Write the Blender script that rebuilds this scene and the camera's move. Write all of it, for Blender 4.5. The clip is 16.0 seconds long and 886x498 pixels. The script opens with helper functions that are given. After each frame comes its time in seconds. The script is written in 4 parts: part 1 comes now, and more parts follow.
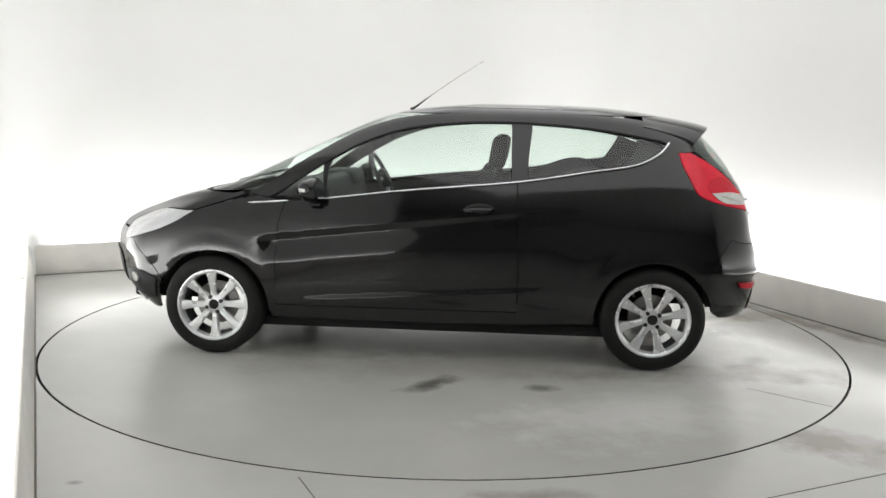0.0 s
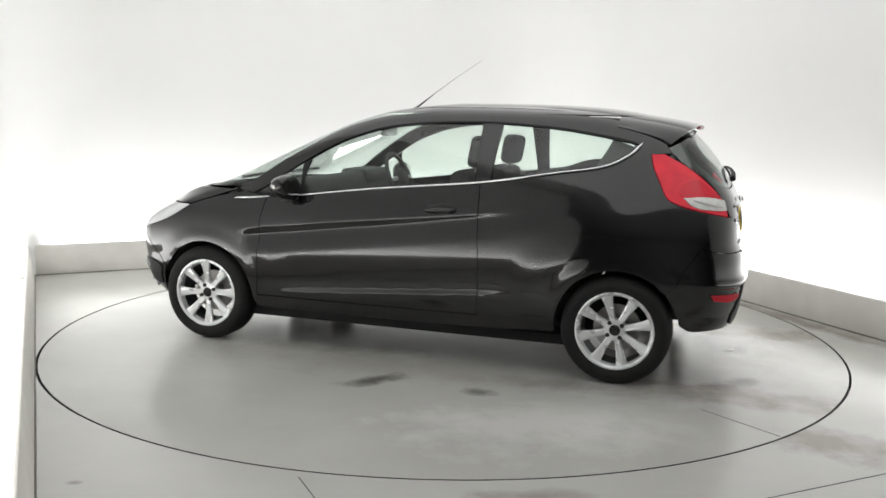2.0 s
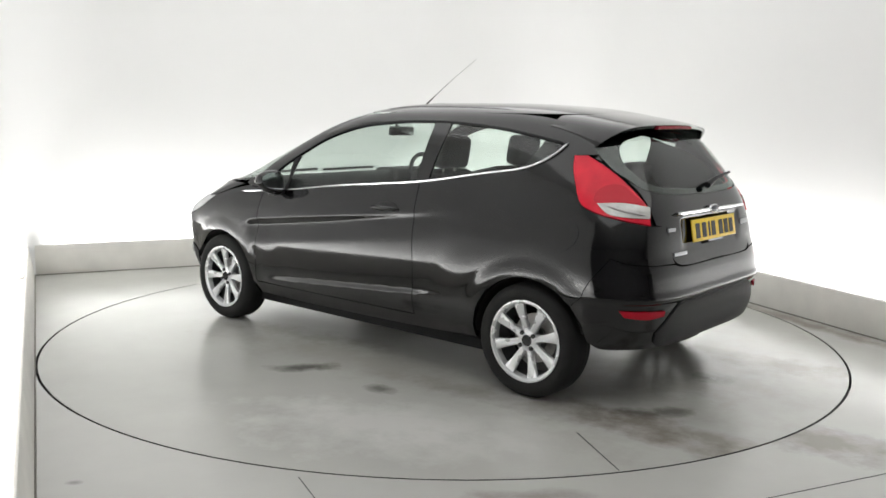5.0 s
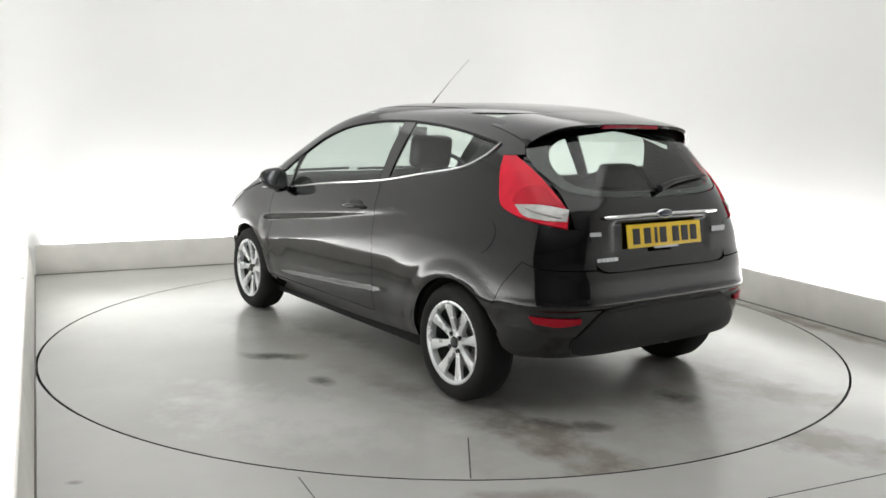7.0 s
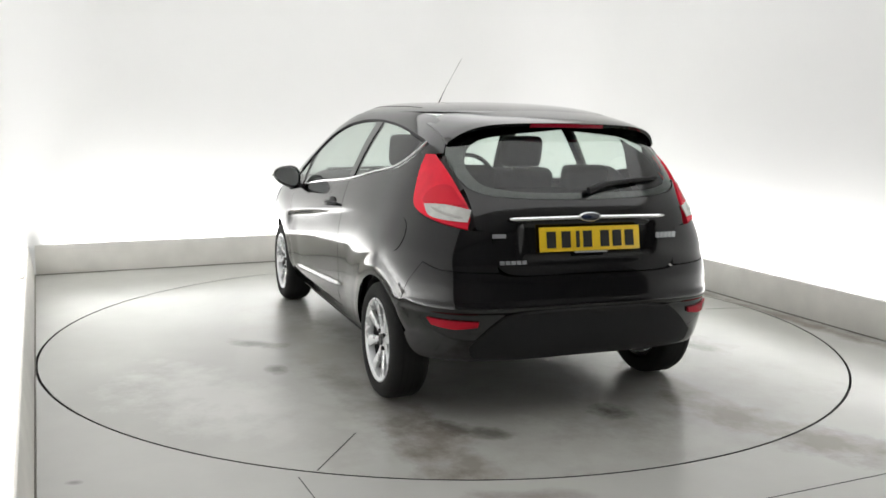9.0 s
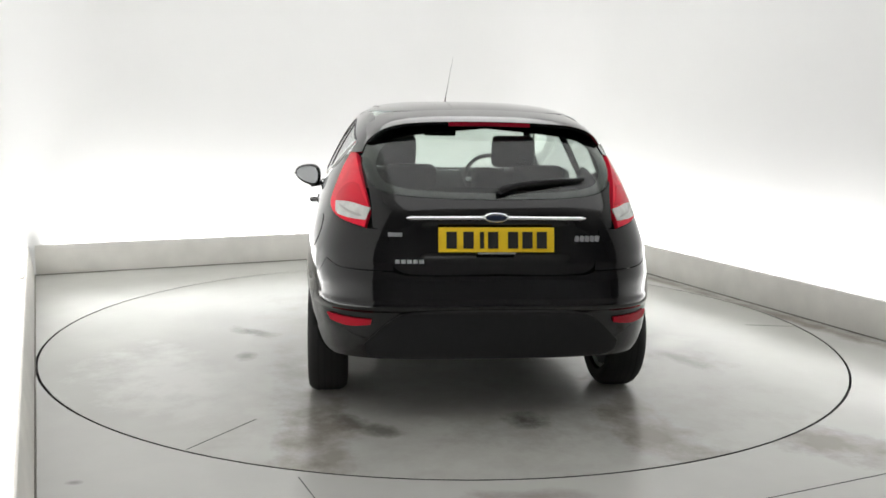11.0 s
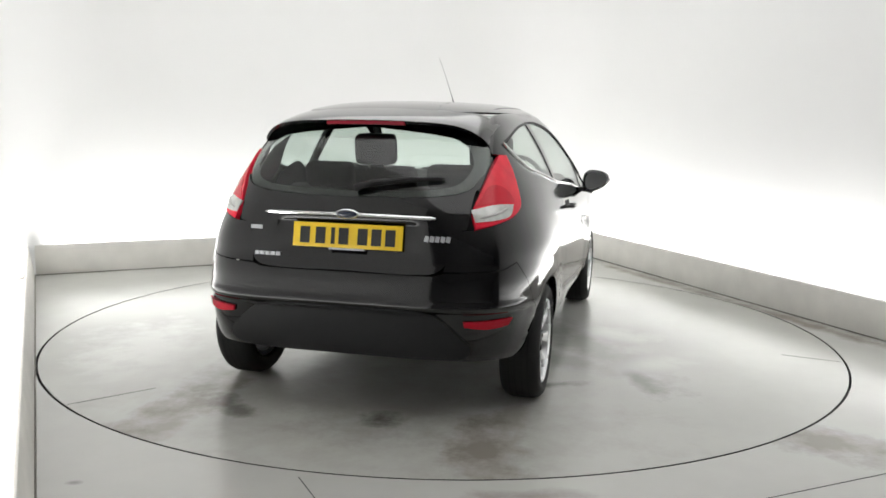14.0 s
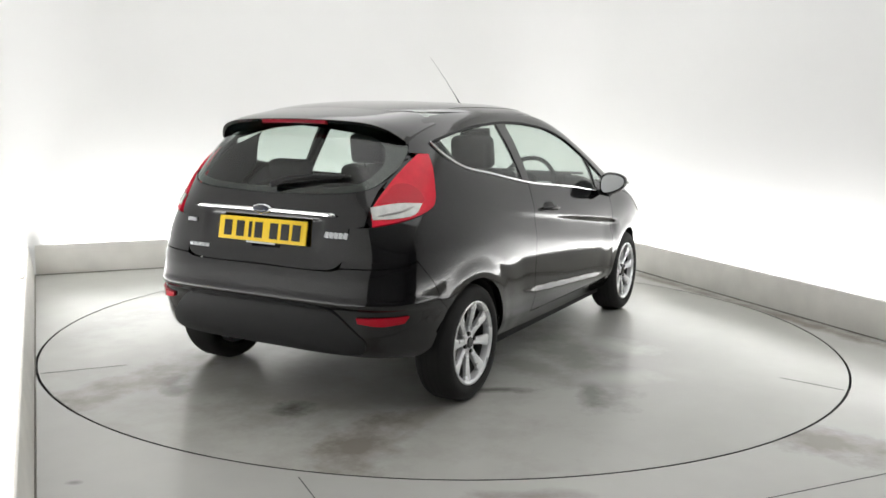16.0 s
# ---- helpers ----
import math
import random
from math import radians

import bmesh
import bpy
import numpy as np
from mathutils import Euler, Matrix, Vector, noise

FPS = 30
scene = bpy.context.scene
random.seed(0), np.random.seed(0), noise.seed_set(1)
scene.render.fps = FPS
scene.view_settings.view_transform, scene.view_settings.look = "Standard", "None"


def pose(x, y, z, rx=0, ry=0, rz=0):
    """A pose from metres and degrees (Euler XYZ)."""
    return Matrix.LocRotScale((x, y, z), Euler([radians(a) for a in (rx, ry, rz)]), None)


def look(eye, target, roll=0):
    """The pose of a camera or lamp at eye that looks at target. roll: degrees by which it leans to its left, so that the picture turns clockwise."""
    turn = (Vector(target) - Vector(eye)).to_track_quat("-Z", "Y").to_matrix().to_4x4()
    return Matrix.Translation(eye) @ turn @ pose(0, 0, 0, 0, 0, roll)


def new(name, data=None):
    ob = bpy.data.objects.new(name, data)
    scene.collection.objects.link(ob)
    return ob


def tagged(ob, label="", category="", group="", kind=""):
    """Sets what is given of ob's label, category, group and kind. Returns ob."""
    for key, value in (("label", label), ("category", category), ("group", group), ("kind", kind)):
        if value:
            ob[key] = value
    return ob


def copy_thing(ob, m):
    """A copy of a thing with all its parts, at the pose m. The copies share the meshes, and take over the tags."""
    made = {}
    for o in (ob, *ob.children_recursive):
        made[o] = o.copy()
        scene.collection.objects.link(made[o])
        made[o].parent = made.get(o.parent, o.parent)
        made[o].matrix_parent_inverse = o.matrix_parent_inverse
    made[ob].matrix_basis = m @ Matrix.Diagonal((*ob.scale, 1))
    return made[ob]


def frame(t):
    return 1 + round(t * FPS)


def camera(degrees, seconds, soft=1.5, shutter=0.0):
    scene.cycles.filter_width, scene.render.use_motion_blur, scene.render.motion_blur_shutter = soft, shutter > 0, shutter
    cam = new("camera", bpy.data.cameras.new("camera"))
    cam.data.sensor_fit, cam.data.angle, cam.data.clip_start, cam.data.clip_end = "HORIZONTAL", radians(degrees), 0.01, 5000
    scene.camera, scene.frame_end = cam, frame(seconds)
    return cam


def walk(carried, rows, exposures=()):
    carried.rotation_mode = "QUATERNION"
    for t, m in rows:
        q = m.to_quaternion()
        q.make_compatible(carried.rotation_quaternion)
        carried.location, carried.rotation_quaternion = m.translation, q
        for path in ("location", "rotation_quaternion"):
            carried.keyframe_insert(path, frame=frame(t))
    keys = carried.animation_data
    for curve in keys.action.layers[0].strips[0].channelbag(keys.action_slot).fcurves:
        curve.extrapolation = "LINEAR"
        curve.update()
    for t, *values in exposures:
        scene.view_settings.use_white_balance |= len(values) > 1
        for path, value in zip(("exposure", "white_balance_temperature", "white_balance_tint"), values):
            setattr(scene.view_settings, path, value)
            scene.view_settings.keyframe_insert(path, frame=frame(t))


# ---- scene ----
OIL_DARK, RUSTY, PALE_SHEEN = (0.06, 0.06, 0.052), (0.16, 0.13, 0.105), (0.80, 0.80, 0.78)
STAINS_AND_SHEEN = (
    (1.80, 0.16, 0.13, 0.10, 80, 0.9, OIL_DARK), (1.84, 0.15, 0.36, 0.24, 80, 0.22, OIL_DARK),
    (1.75, -0.64, 0.12, 0.07, 30, 0.75, OIL_DARK), (1.87, -0.51, 0.10, 0.06, 40, 0.7, OIL_DARK), (0.02, -1.25, 0.17, 0.07, 48, 0.8, OIL_DARK),
    # small oil spots, then broad faint dark patches along both flanks
    (0.61, -1.22, 0.09, 0.05, 0, 0.65, OIL_DARK), (0.80, 1.30, 0.26, 0.08, 20, 0.55, OIL_DARK), (0.15, 0.95, 0.75, 0.22, 35, 0.4, OIL_DARK),
    (1.03, 0.84, 0.20, 0.045, 118, 0.7, OIL_DARK), (0.56, 0.93, 0.42, 0.17, 60, 0.32, OIL_DARK), (-0.15, 0.76, 0.42, 0.16, 20, 0.35, OIL_DARK),
    (0.74, 1.31, 0.16, 0.06, 40, 0.45, OIL_DARK), (-0.45, -0.71, 0.5, 0.12, 8, 0.22, OIL_DARK), (1.31, -0.9, 0.6, 0.10, 5, 0.25, OIL_DARK),
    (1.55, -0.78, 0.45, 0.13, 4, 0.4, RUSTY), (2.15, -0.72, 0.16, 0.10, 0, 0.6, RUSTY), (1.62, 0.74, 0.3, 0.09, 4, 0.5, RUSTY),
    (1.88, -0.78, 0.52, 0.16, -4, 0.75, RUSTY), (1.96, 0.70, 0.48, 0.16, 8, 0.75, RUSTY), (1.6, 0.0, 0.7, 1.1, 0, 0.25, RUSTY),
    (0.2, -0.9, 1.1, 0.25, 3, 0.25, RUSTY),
    # pale patches: the bright wall's reflection on wet floor, put into the colour
    (-0.2, 1.14, 0.24, 0.14, 75, 0.35, PALE_SHEEN), (0.47, 1.34, 0.2, 0.13, 140, 0.3, PALE_SHEEN), (1.0, -1.6, 0.6, 0.3, 20, 0.3, PALE_SHEEN),
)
STAINS_FLOOR = (
    (1.72, -1.97, 0.38, 0.16, -35, 0.68, RUSTY), (0.33, -2.58, 0.2, 0.06, 5, 0.5, RUSTY),
    (2.5, 0.4, 0.9, 0.09, -67, 0.75, RUSTY), (1.95, 1.75, 1.1, 0.07, -67, 0.65, RUSTY), (-1.37, -2.53, 0.03, 0.02, 0, 0.45, OIL_DARK),
)
EYE, AIM = (0.0, -5.606, 1.364), (-0.0236, 4.284, -0.107)
VIEW = look(EYE, AIM, 1.006)
cam = camera(54.03, 16.0, soft=1.6)
walk(cam, [(0.0, VIEW), (16.0, VIEW)])

# ---- light: a dim hall outside the booth, lamps in the booth's ceiling and behind its kerb ----
world = bpy.data.worlds.new("hall")
scene.world = world
world.use_nodes = True
world.node_tree.nodes["Background"].inputs[0].default_value = (0.9, 0.95, 1.0, 1)
world.node_tree.nodes["Background"].inputs[1].default_value = 0.18
scene.view_settings.exposure = 0.0
COVE, CEILING, LIFT = 11.8, 108.0, 35.0

# the inner line of the kerb: from the open front along the left, the back and the right
KERB_LINE = [Vector((-0.79, -4.08)), Vector((-3.47, 1.62)), Vector((1.161, 3.98)), Vector((4.53, -4.24))]
KERB, RISE, TROUGH = 0.255, 3.5, 0.32


def beside(i, d, back=0.0, ahead=0.0):
    """The ends of run i of the kerb, set out by d from the booth's inside."""
    p, q = KERB_LINE[i], KERB_LINE[i + 1]
    u = (q - p).normalized()
    out = Vector((-u.y, u.x))
    if out.dot(p) < 0:
        out = -out
    return p + out * d - u * back, q + out * d + u * ahead, out


def lamp(name, place, turn, sx, sy, watts, colour=(1, 1, 1)):
    data = bpy.data.lights.new(name, "AREA")
    data.shape, data.size, data.size_y, data.energy, data.color = "RECTANGLE", sx, sy, watts, colour
    ob = new(name, data)
    ob.matrix_basis = Matrix.Translation(place) @ turn
    return ob


# long tubes in the troughs behind the kerb, facing the wall and a little up
for i in range(3):
    p, q, out = beside(i, 0.10)
    mid, u = (p + q) / 2, (q - p).normalized()
    z = -(Vector((out.x, out.y, 0)) * math.cos(radians(LIFT)) + Vector((0, 0, math.sin(radians(LIFT)))))
    x = Vector((u.x, u.y, 0))
    turn = Matrix((x, z.cross(x), z)).transposed().to_4x4()
    lamp("cove_lamp", (mid.x, mid.y, 0.10), turn, (q - p).length - 0.1, 0.12, COVE * (q - p).length)
# one wide bright ceiling panel over the turntable
lamp("ceiling_lamp", (0.35, -0.45, RISE - 0.06), pose(0, 0, 0, 0, 0, 26), 4.7, 7.4, CEILING)


# ---- materials ----
def material(name, base=(0.5, 0.5, 0.5), rough=0.5, metal=0.0, coat=0.0, spec=0.5, vary=0.0, grain=30.0, rough_vary=0.0, bump=0.0, bump_scale=200.0, ior=1.5):
    m = bpy.data.materials.new(name)
    m.use_nodes = True
    nt = m.node_tree
    b = nt.nodes["Principled BSDF"]
    b.inputs["Base Color"].default_value = (*base, 1)
    b.inputs["Roughness"].default_value = rough
    b.inputs["Metallic"].default_value = metal
    b.inputs["Coat Weight"].default_value = coat
    b.inputs["Coat Roughness"].default_value = 0.03
    b.inputs["Specular IOR Level"].default_value = spec
    b.inputs["IOR"].default_value = ior
    if vary or rough_vary or bump:
        co = nt.nodes.new("ShaderNodeTexCoord")
        n = nt.nodes.new("ShaderNodeTexNoise")
        n.inputs["Scale"].default_value, n.inputs["Detail"].default_value = grain, 6
        nt.links.new(co.outputs["Object"], n.inputs["Vector"])
        if vary:
            mix = nt.nodes.new("ShaderNodeMix")
            mix.data_type = "RGBA"
            mix.inputs[6].default_value = (*[c * (1 - vary) for c in base], 1)
            mix.inputs[7].default_value = (*[min(1, c * (1 + vary)) for c in base], 1)
            nt.links.new(n.outputs["Fac"], mix.inputs[0])
            nt.links.new(mix.outputs[2], b.inputs["Base Color"])
        if rough_vary:
            r = nt.nodes.new("ShaderNodeMapRange")
            r.inputs[3].default_value, r.inputs[4].default_value = rough - rough_vary, rough + rough_vary
            nt.links.new(n.outputs["Fac"], r.inputs[0])
            nt.links.new(r.outputs[0], b.inputs["Roughness"])
        if bump:
            n2 = nt.nodes.new("ShaderNodeTexNoise")
            n2.inputs["Scale"].default_value, n2.inputs["Detail"].default_value = bump_scale, 4
            nt.links.new(co.outputs["Object"], n2.inputs["Vector"])
            bp = nt.nodes.new("ShaderNodeBump")
            bp.inputs["Strength"].default_value, bp.inputs["Distance"].default_value = bump, 0.002
            nt.links.new(n2.outputs["Fac"], bp.inputs["Height"])
            nt.links.new(bp.outputs["Normal"], b.inputs["Normal"])
    return m


def glass_material(name, tint, rough=0.0):
    """A thin tinted pane: clear, with a mirror gloss that grows at grazing angles."""
    m = bpy.data.materials.new(name)
    m.use_nodes = True
    nt = m.node_tree
    nt.nodes.clear()
    out, mix = nt.nodes.new("ShaderNodeOutputMaterial"), nt.nodes.new("ShaderNodeMixShader")
    clear, gloss, f = nt.nodes.new("ShaderNodeBsdfTransparent"), nt.nodes.new("ShaderNodeBsdfGlossy"), nt.nodes.new("ShaderNodeLayerWeight")
    clear.inputs[0].default_value = (*tint, 1)
    gloss.inputs["Roughness"].default_value = rough
    f.inputs[0].default_value = 0.5
    rise, weight = nt.nodes.new("ShaderNodeMath"), nt.nodes.new("ShaderNodeMath")
    rise.operation, weight.operation = "POWER", "MULTIPLY_ADD"
    rise.inputs[1].default_value, weight.inputs[1].default_value, weight.inputs[2].default_value = 4.5, 0.9, 0.07
    nt.links.new(f.outputs["Facing"], rise.inputs[0])
    nt.links.new(rise.outputs[0], weight.inputs[0])
    nt.links.new(weight.outputs[0], mix.inputs[0])
    nt.links.new(clear.outputs[0], mix.inputs[1])
    nt.links.new(gloss.outputs[0], mix.inputs[2])
    nt.links.new(mix.outputs[0], out.inputs[0])
    return m


def stained(name, base, rough, stains):
    """Sealed concrete: mottled and brushed, with dark stains and patches, and pale wall reflections put into the
    colour, at their own places (x, y, half length, half width, turn, strength, colour).
    """
    m = material(name, base, rough, spec=0.7)
    nt = m.node_tree
    b, L = nt.nodes["Principled BSDF"], nt.links.new
    co = nt.nodes.new("ShaderNodeTexCoord")

    def noise_at(scale, detail=5):
        n = nt.nodes.new("ShaderNodeTexNoise")
        n.inputs["Scale"].default_value, n.inputs["Detail"].default_value = scale, detail
        L(co.outputs["Object"], n.inputs["Vector"])
        return n

    def mixed(fac, a, bcol):
        x = nt.nodes.new("ShaderNodeMix")
        x.data_type = "RGBA"
        L(fac, x.inputs[0])
        for i, c in ((6, a), (7, bcol)):
            if isinstance(c, tuple):
                x.inputs[i].default_value = (*c, 1)
            else:
                L(c, x.inputs[i])
        return x.outputs[2]

    def ranged(v, a, bb, c=0.0, d=1.0):
        r = nt.nodes.new("ShaderNodeMapRange")
        for i, val in enumerate((a, bb, c, d), 1):
            r.inputs[i].default_value = val
        L(v, r.inputs[0])
        return r.outputs[0]

    cloud, fine = noise_at(0.9, 4), noise_at(9, 8)
    col = mixed(ranged(cloud.outputs["Fac"], 0.3, 0.7), tuple(c * 0.9 for c in base), tuple(c * 1.06 for c in base))
    col = mixed(ranged(fine.outputs["Fac"], 0.35, 0.75, 0, 0.10), col, tuple(c * 0.8 for c in base))
    warp = noise_at(4.6, 8)
    warp.inputs["Roughness"].default_value = 0.66

    def calc(op, a, b=None, c=None):
        x = nt.nodes.new("ShaderNodeMath")
        x.operation = op
        for i, v in enumerate((a, b, c)):
            if v is None:
                continue
            if isinstance(v, (int, float)):
                x.inputs[i].default_value = v
            else:
                L(v, x.inputs[i])
        return x.outputs[0]

    def along(vec):
        x = nt.nodes.new("ShaderNodeVectorMath")
        x.operation = "DOT_PRODUCT"
        L(co.outputs["Object"], x.inputs[0])
        x.inputs[1].default_value = vec
        return x.outputs["Value"]

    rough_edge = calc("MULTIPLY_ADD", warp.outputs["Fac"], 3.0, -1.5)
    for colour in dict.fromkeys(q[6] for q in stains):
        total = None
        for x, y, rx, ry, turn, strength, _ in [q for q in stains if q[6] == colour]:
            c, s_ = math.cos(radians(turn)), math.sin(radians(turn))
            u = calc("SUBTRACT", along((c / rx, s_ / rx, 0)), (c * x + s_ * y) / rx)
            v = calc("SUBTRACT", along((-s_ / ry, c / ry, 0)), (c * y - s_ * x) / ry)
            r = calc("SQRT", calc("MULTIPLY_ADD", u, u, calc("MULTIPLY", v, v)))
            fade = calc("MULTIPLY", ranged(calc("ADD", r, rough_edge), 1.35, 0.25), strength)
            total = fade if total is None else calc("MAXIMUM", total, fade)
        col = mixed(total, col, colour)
    L(col, b.inputs["Base Color"])
    L(ranged(noise_at(2.2, 6).outputs["Fac"], 0.3, 0.7, rough - 0.01, rough + 0.045), b.inputs["Roughness"])
    bp = nt.nodes.new("ShaderNodeBump")
    bp.inputs["Strength"].default_value, bp.inputs["Distance"].default_value = 0.12, 0.002
    L(noise_at(60, 4).outputs["Fac"], bp.inputs["Height"])
    L(bp.outputs["Normal"], b.inputs["Normal"])
    return m



M = {
    "paint": material("black_paint", (0.004, 0.0038, 0.0045), 0.09, coat=0.3, rough_vary=0.02, grain=3),
    "gloss": material("gloss_black", (0.006, 0.006, 0.007), 0.12, coat=0.3),
    "plastic": material("black_plastic", (0.010, 0.010, 0.011), 0.5, spec=0.3, vary=0.2, bump=0.2, bump_scale=600),
    "dark": material("dark_lining", (0.006, 0.006, 0.006), 0.9),
    "rubber": material("tyre_rubber", (0.011, 0.0108, 0.0105), 0.75, spec=0.3, vary=0.3, grain=14, bump=0.3, bump_scale=120),
    "alloy": material("silver_alloy", (0.70, 0.71, 0.72), 0.28, metal=0.45, rough_vary=0.05, grain=8),
    "alloy_dark": material("shaded_alloy", (0.05, 0.05, 0.052), 0.5, metal=0.3, vary=0.2),
    "steel": material("brake_steel", (0.35, 0.34, 0.33), 0.4, metal=0.9, vary=0.15),
    "chrome": material("chrome", (0.78, 0.79, 0.8), 0.12, metal=1.0),
    "mirror": material("mirror_glass", (0.55, 0.57, 0.58), 0.06, metal=1.0),
    "red": material("red_lens", (0.74, 0.016, 0.042), 0.18, spec=0.35, vary=0.2, grain=14),
    "red_inner": material("inner_red_lens", (0.60, 0.009, 0.028), 0.15, spec=0.4),
    "red_dark": material("dark_red_lens", (0.40, 0.005, 0.018), 0.2, spec=0.3),
    "brake": material("crimson_lens", (0.22, 0.004, 0.016), 0.2, spec=0.3),
    "clear": material("clear_lens", (0.58, 0.58, 0.56), 0.12, metal=0.2, coat=0.8, vary=0.35, grain=26),
    "head": material("headlamp_lens", (0.60, 0.61, 0.62), 0.12, metal=0.3, coat=1.0, vary=0.12, grain=9),
    "bead": material("dirt_and_shade_line", (0.13, 0.12, 0.10), 0.7, vary=0.4, grain=6),
    "plate": material("yellow_plate", (0.86, 0.58, 0.02), 0.35, vary=0.05),
    "ink": material("black_ink", (0.012, 0.012, 0.012), 0.5),
    "badge": material("grey_badge", (0.5, 0.51, 0.53), 0.3, metal=0.6),
    "blue": material("dark_blue_enamel", (0.01, 0.016, 0.04), 0.2, coat=0.5),
    "fabric": material("dark_seat_cloth", (0.018, 0.018, 0.02), 0.9, vary=0.3, grain=120, bump=0.3, bump_scale=500),
    "trim": material("dark_cabin_trim", (0.02, 0.02, 0.022), 0.65, vary=0.15),
    "glass": glass_material("side_glass", (0.84, 0.91, 0.87)),
    "glass_rear": glass_material("rear_glass", (0.80, 0.87, 0.83)),
    "wall": material("white_wall_paint", (0.80, 0.80, 0.79), 0.75, vary=0.02, grain=1.3, bump=0.1, bump_scale=80),
    "kerb": material("scuffed_white_kerb", (0.74, 0.725, 0.68), 0.55, vary=0.15, grain=5, bump=0.15, bump_scale=60),
    "hall": material("dim_hall_wall", (0.68, 0.68, 0.67), 0.8, vary=0.2, grain=2),
    "ceiling": material("ceiling_white", (0.72, 0.72, 0.71), 0.8, vary=0.03, grain=2),
    "gap": material("dark_joint", (0.004, 0.004, 0.004), 0.9),
    "lining": material("pit_concrete", (0.36, 0.36, 0.34), 0.8, vary=0.3, grain=9),
    "joint": material("dirty_joint", (0.03, 0.03, 0.028), 0.7, vary=0.3, grain=12),
    "disc": stained("turntable_concrete", (0.445, 0.445, 0.418), 0.205, STAINS_AND_SHEEN),
    "floor": stained("floor_concrete", (0.475, 0.475, 0.448), 0.215, STAINS_FLOOR),
}
from mathutils.geometry import delaunay_2d_cdt



# ---- mesh helpers ----
def mesh_object(name, verts, faces, mat, parent=None, normals=None, smooth=True, label=""):
    me = bpy.data.meshes.new(name)
    me.from_pydata([tuple(map(float, v)) for v in verts], [], [tuple(map(int, f)) for f in faces])
    me.materials.append(mat)
    if smooth:
        me.polygons.foreach_set("use_smooth", [True] * len(me.polygons))
    if normals is not None:
        me.normals_split_custom_set_from_vertices([tuple(map(float, n)) for n in normals])
    ob = new(name, me)
    ob.parent = parent
    return tagged(ob, label)


def part(name, bm, mat, parent, label="", smooth=True):
    me = bpy.data.meshes.new(name)
    bm.to_mesh(me)
    bm.free()
    me.materials.append(mat)
    if smooth:
        me.polygons.foreach_set("use_smooth", [True] * len(me.polygons))
        me.set_sharp_from_angle(angle=radians(38))
    ob = new(name, me)
    ob.parent = parent
    return tagged(ob, label)


def empty(name, m=None):
    ob = new(name)
    ob.empty_display_size = 0.1
    if m is not None:
        ob.matrix_basis = m
    return ob


def box(sx, sy, sz, m=Matrix(), bevel=0.0, bm=None, segments=2):
    bm2 = bmesh.new()
    bmesh.ops.create_cube(bm2, size=1, matrix=Matrix.Diagonal((sx, sy, sz, 1)))
    if bevel:
        bmesh.ops.bevel(bm2, geom=bm2.edges[:], offset=bevel, segments=segments, affect="EDGES", profile=0.6)
    bmesh.ops.transform(bm2, matrix=m, verts=bm2.verts[:])
    return bm2 if bm is None else join(bm, bm2)


def join(bm, other):
    me = bpy.data.meshes.new("joined")
    other.to_mesh(me)
    other.free()
    bm.from_mesh(me)
    bpy.data.meshes.remove(me)
    return bm


def lathe(profile, m=Matrix(), n=48, arc=360.0, bm=None, closed=False):
    """A turned form about its own y axis: profile of (radius, y)."""
    bm = bm or bmesh.new()
    full = arc >= 360
    rings = []
    for i in range(n if full else n + 1):
        a = radians(arc) * i / n
        rings.append([bm.verts.new(m @ Vector((r * math.cos(a), y, r * math.sin(a)))) for r, y in profile])
    for i in range(n):
        p, q = rings[i], rings[(i + 1) % len(rings)]
        for j in range(len(profile) if closed else len(profile) - 1):
            k = (j + 1) % len(profile)
            bm.faces.new((p[j], p[k], q[k], q[j]))
    return bm


def tube(points, r, n=8, bm=None, caps=True):
    """A round bar along points; r is one radius or one for each point."""
    bm = bm or bmesh.new()
    pts = [Vector(q) for q in points]
    rr = r if isinstance(r, (list, tuple)) else [r] * len(pts)
    rings = []
    for i, q in enumerate(pts):
        d = (pts[min(i + 1, len(pts) - 1)] - pts[max(i - 1, 0)]).normalized()
        side = d.cross(Vector((0, 0, 1)) if abs(d.z) < 0.9 else Vector((1, 0, 0))).normalized()
        up = side.cross(d)
        rings.append([bm.verts.new(q + rr[i] * (math.cos(t) * side + math.sin(t) * up)) for t in [2 * math.pi * k / n for k in range(n)]])
    for p, q in zip(rings, rings[1:]):
        for k in range(n):
            bm.faces.new((p[k], p[(k + 1) % n], q[(k + 1) % n], q[k]))
    if caps:
        bm.faces.new(rings[0][::-1])
        bm.faces.new(rings[-1])
    return bm


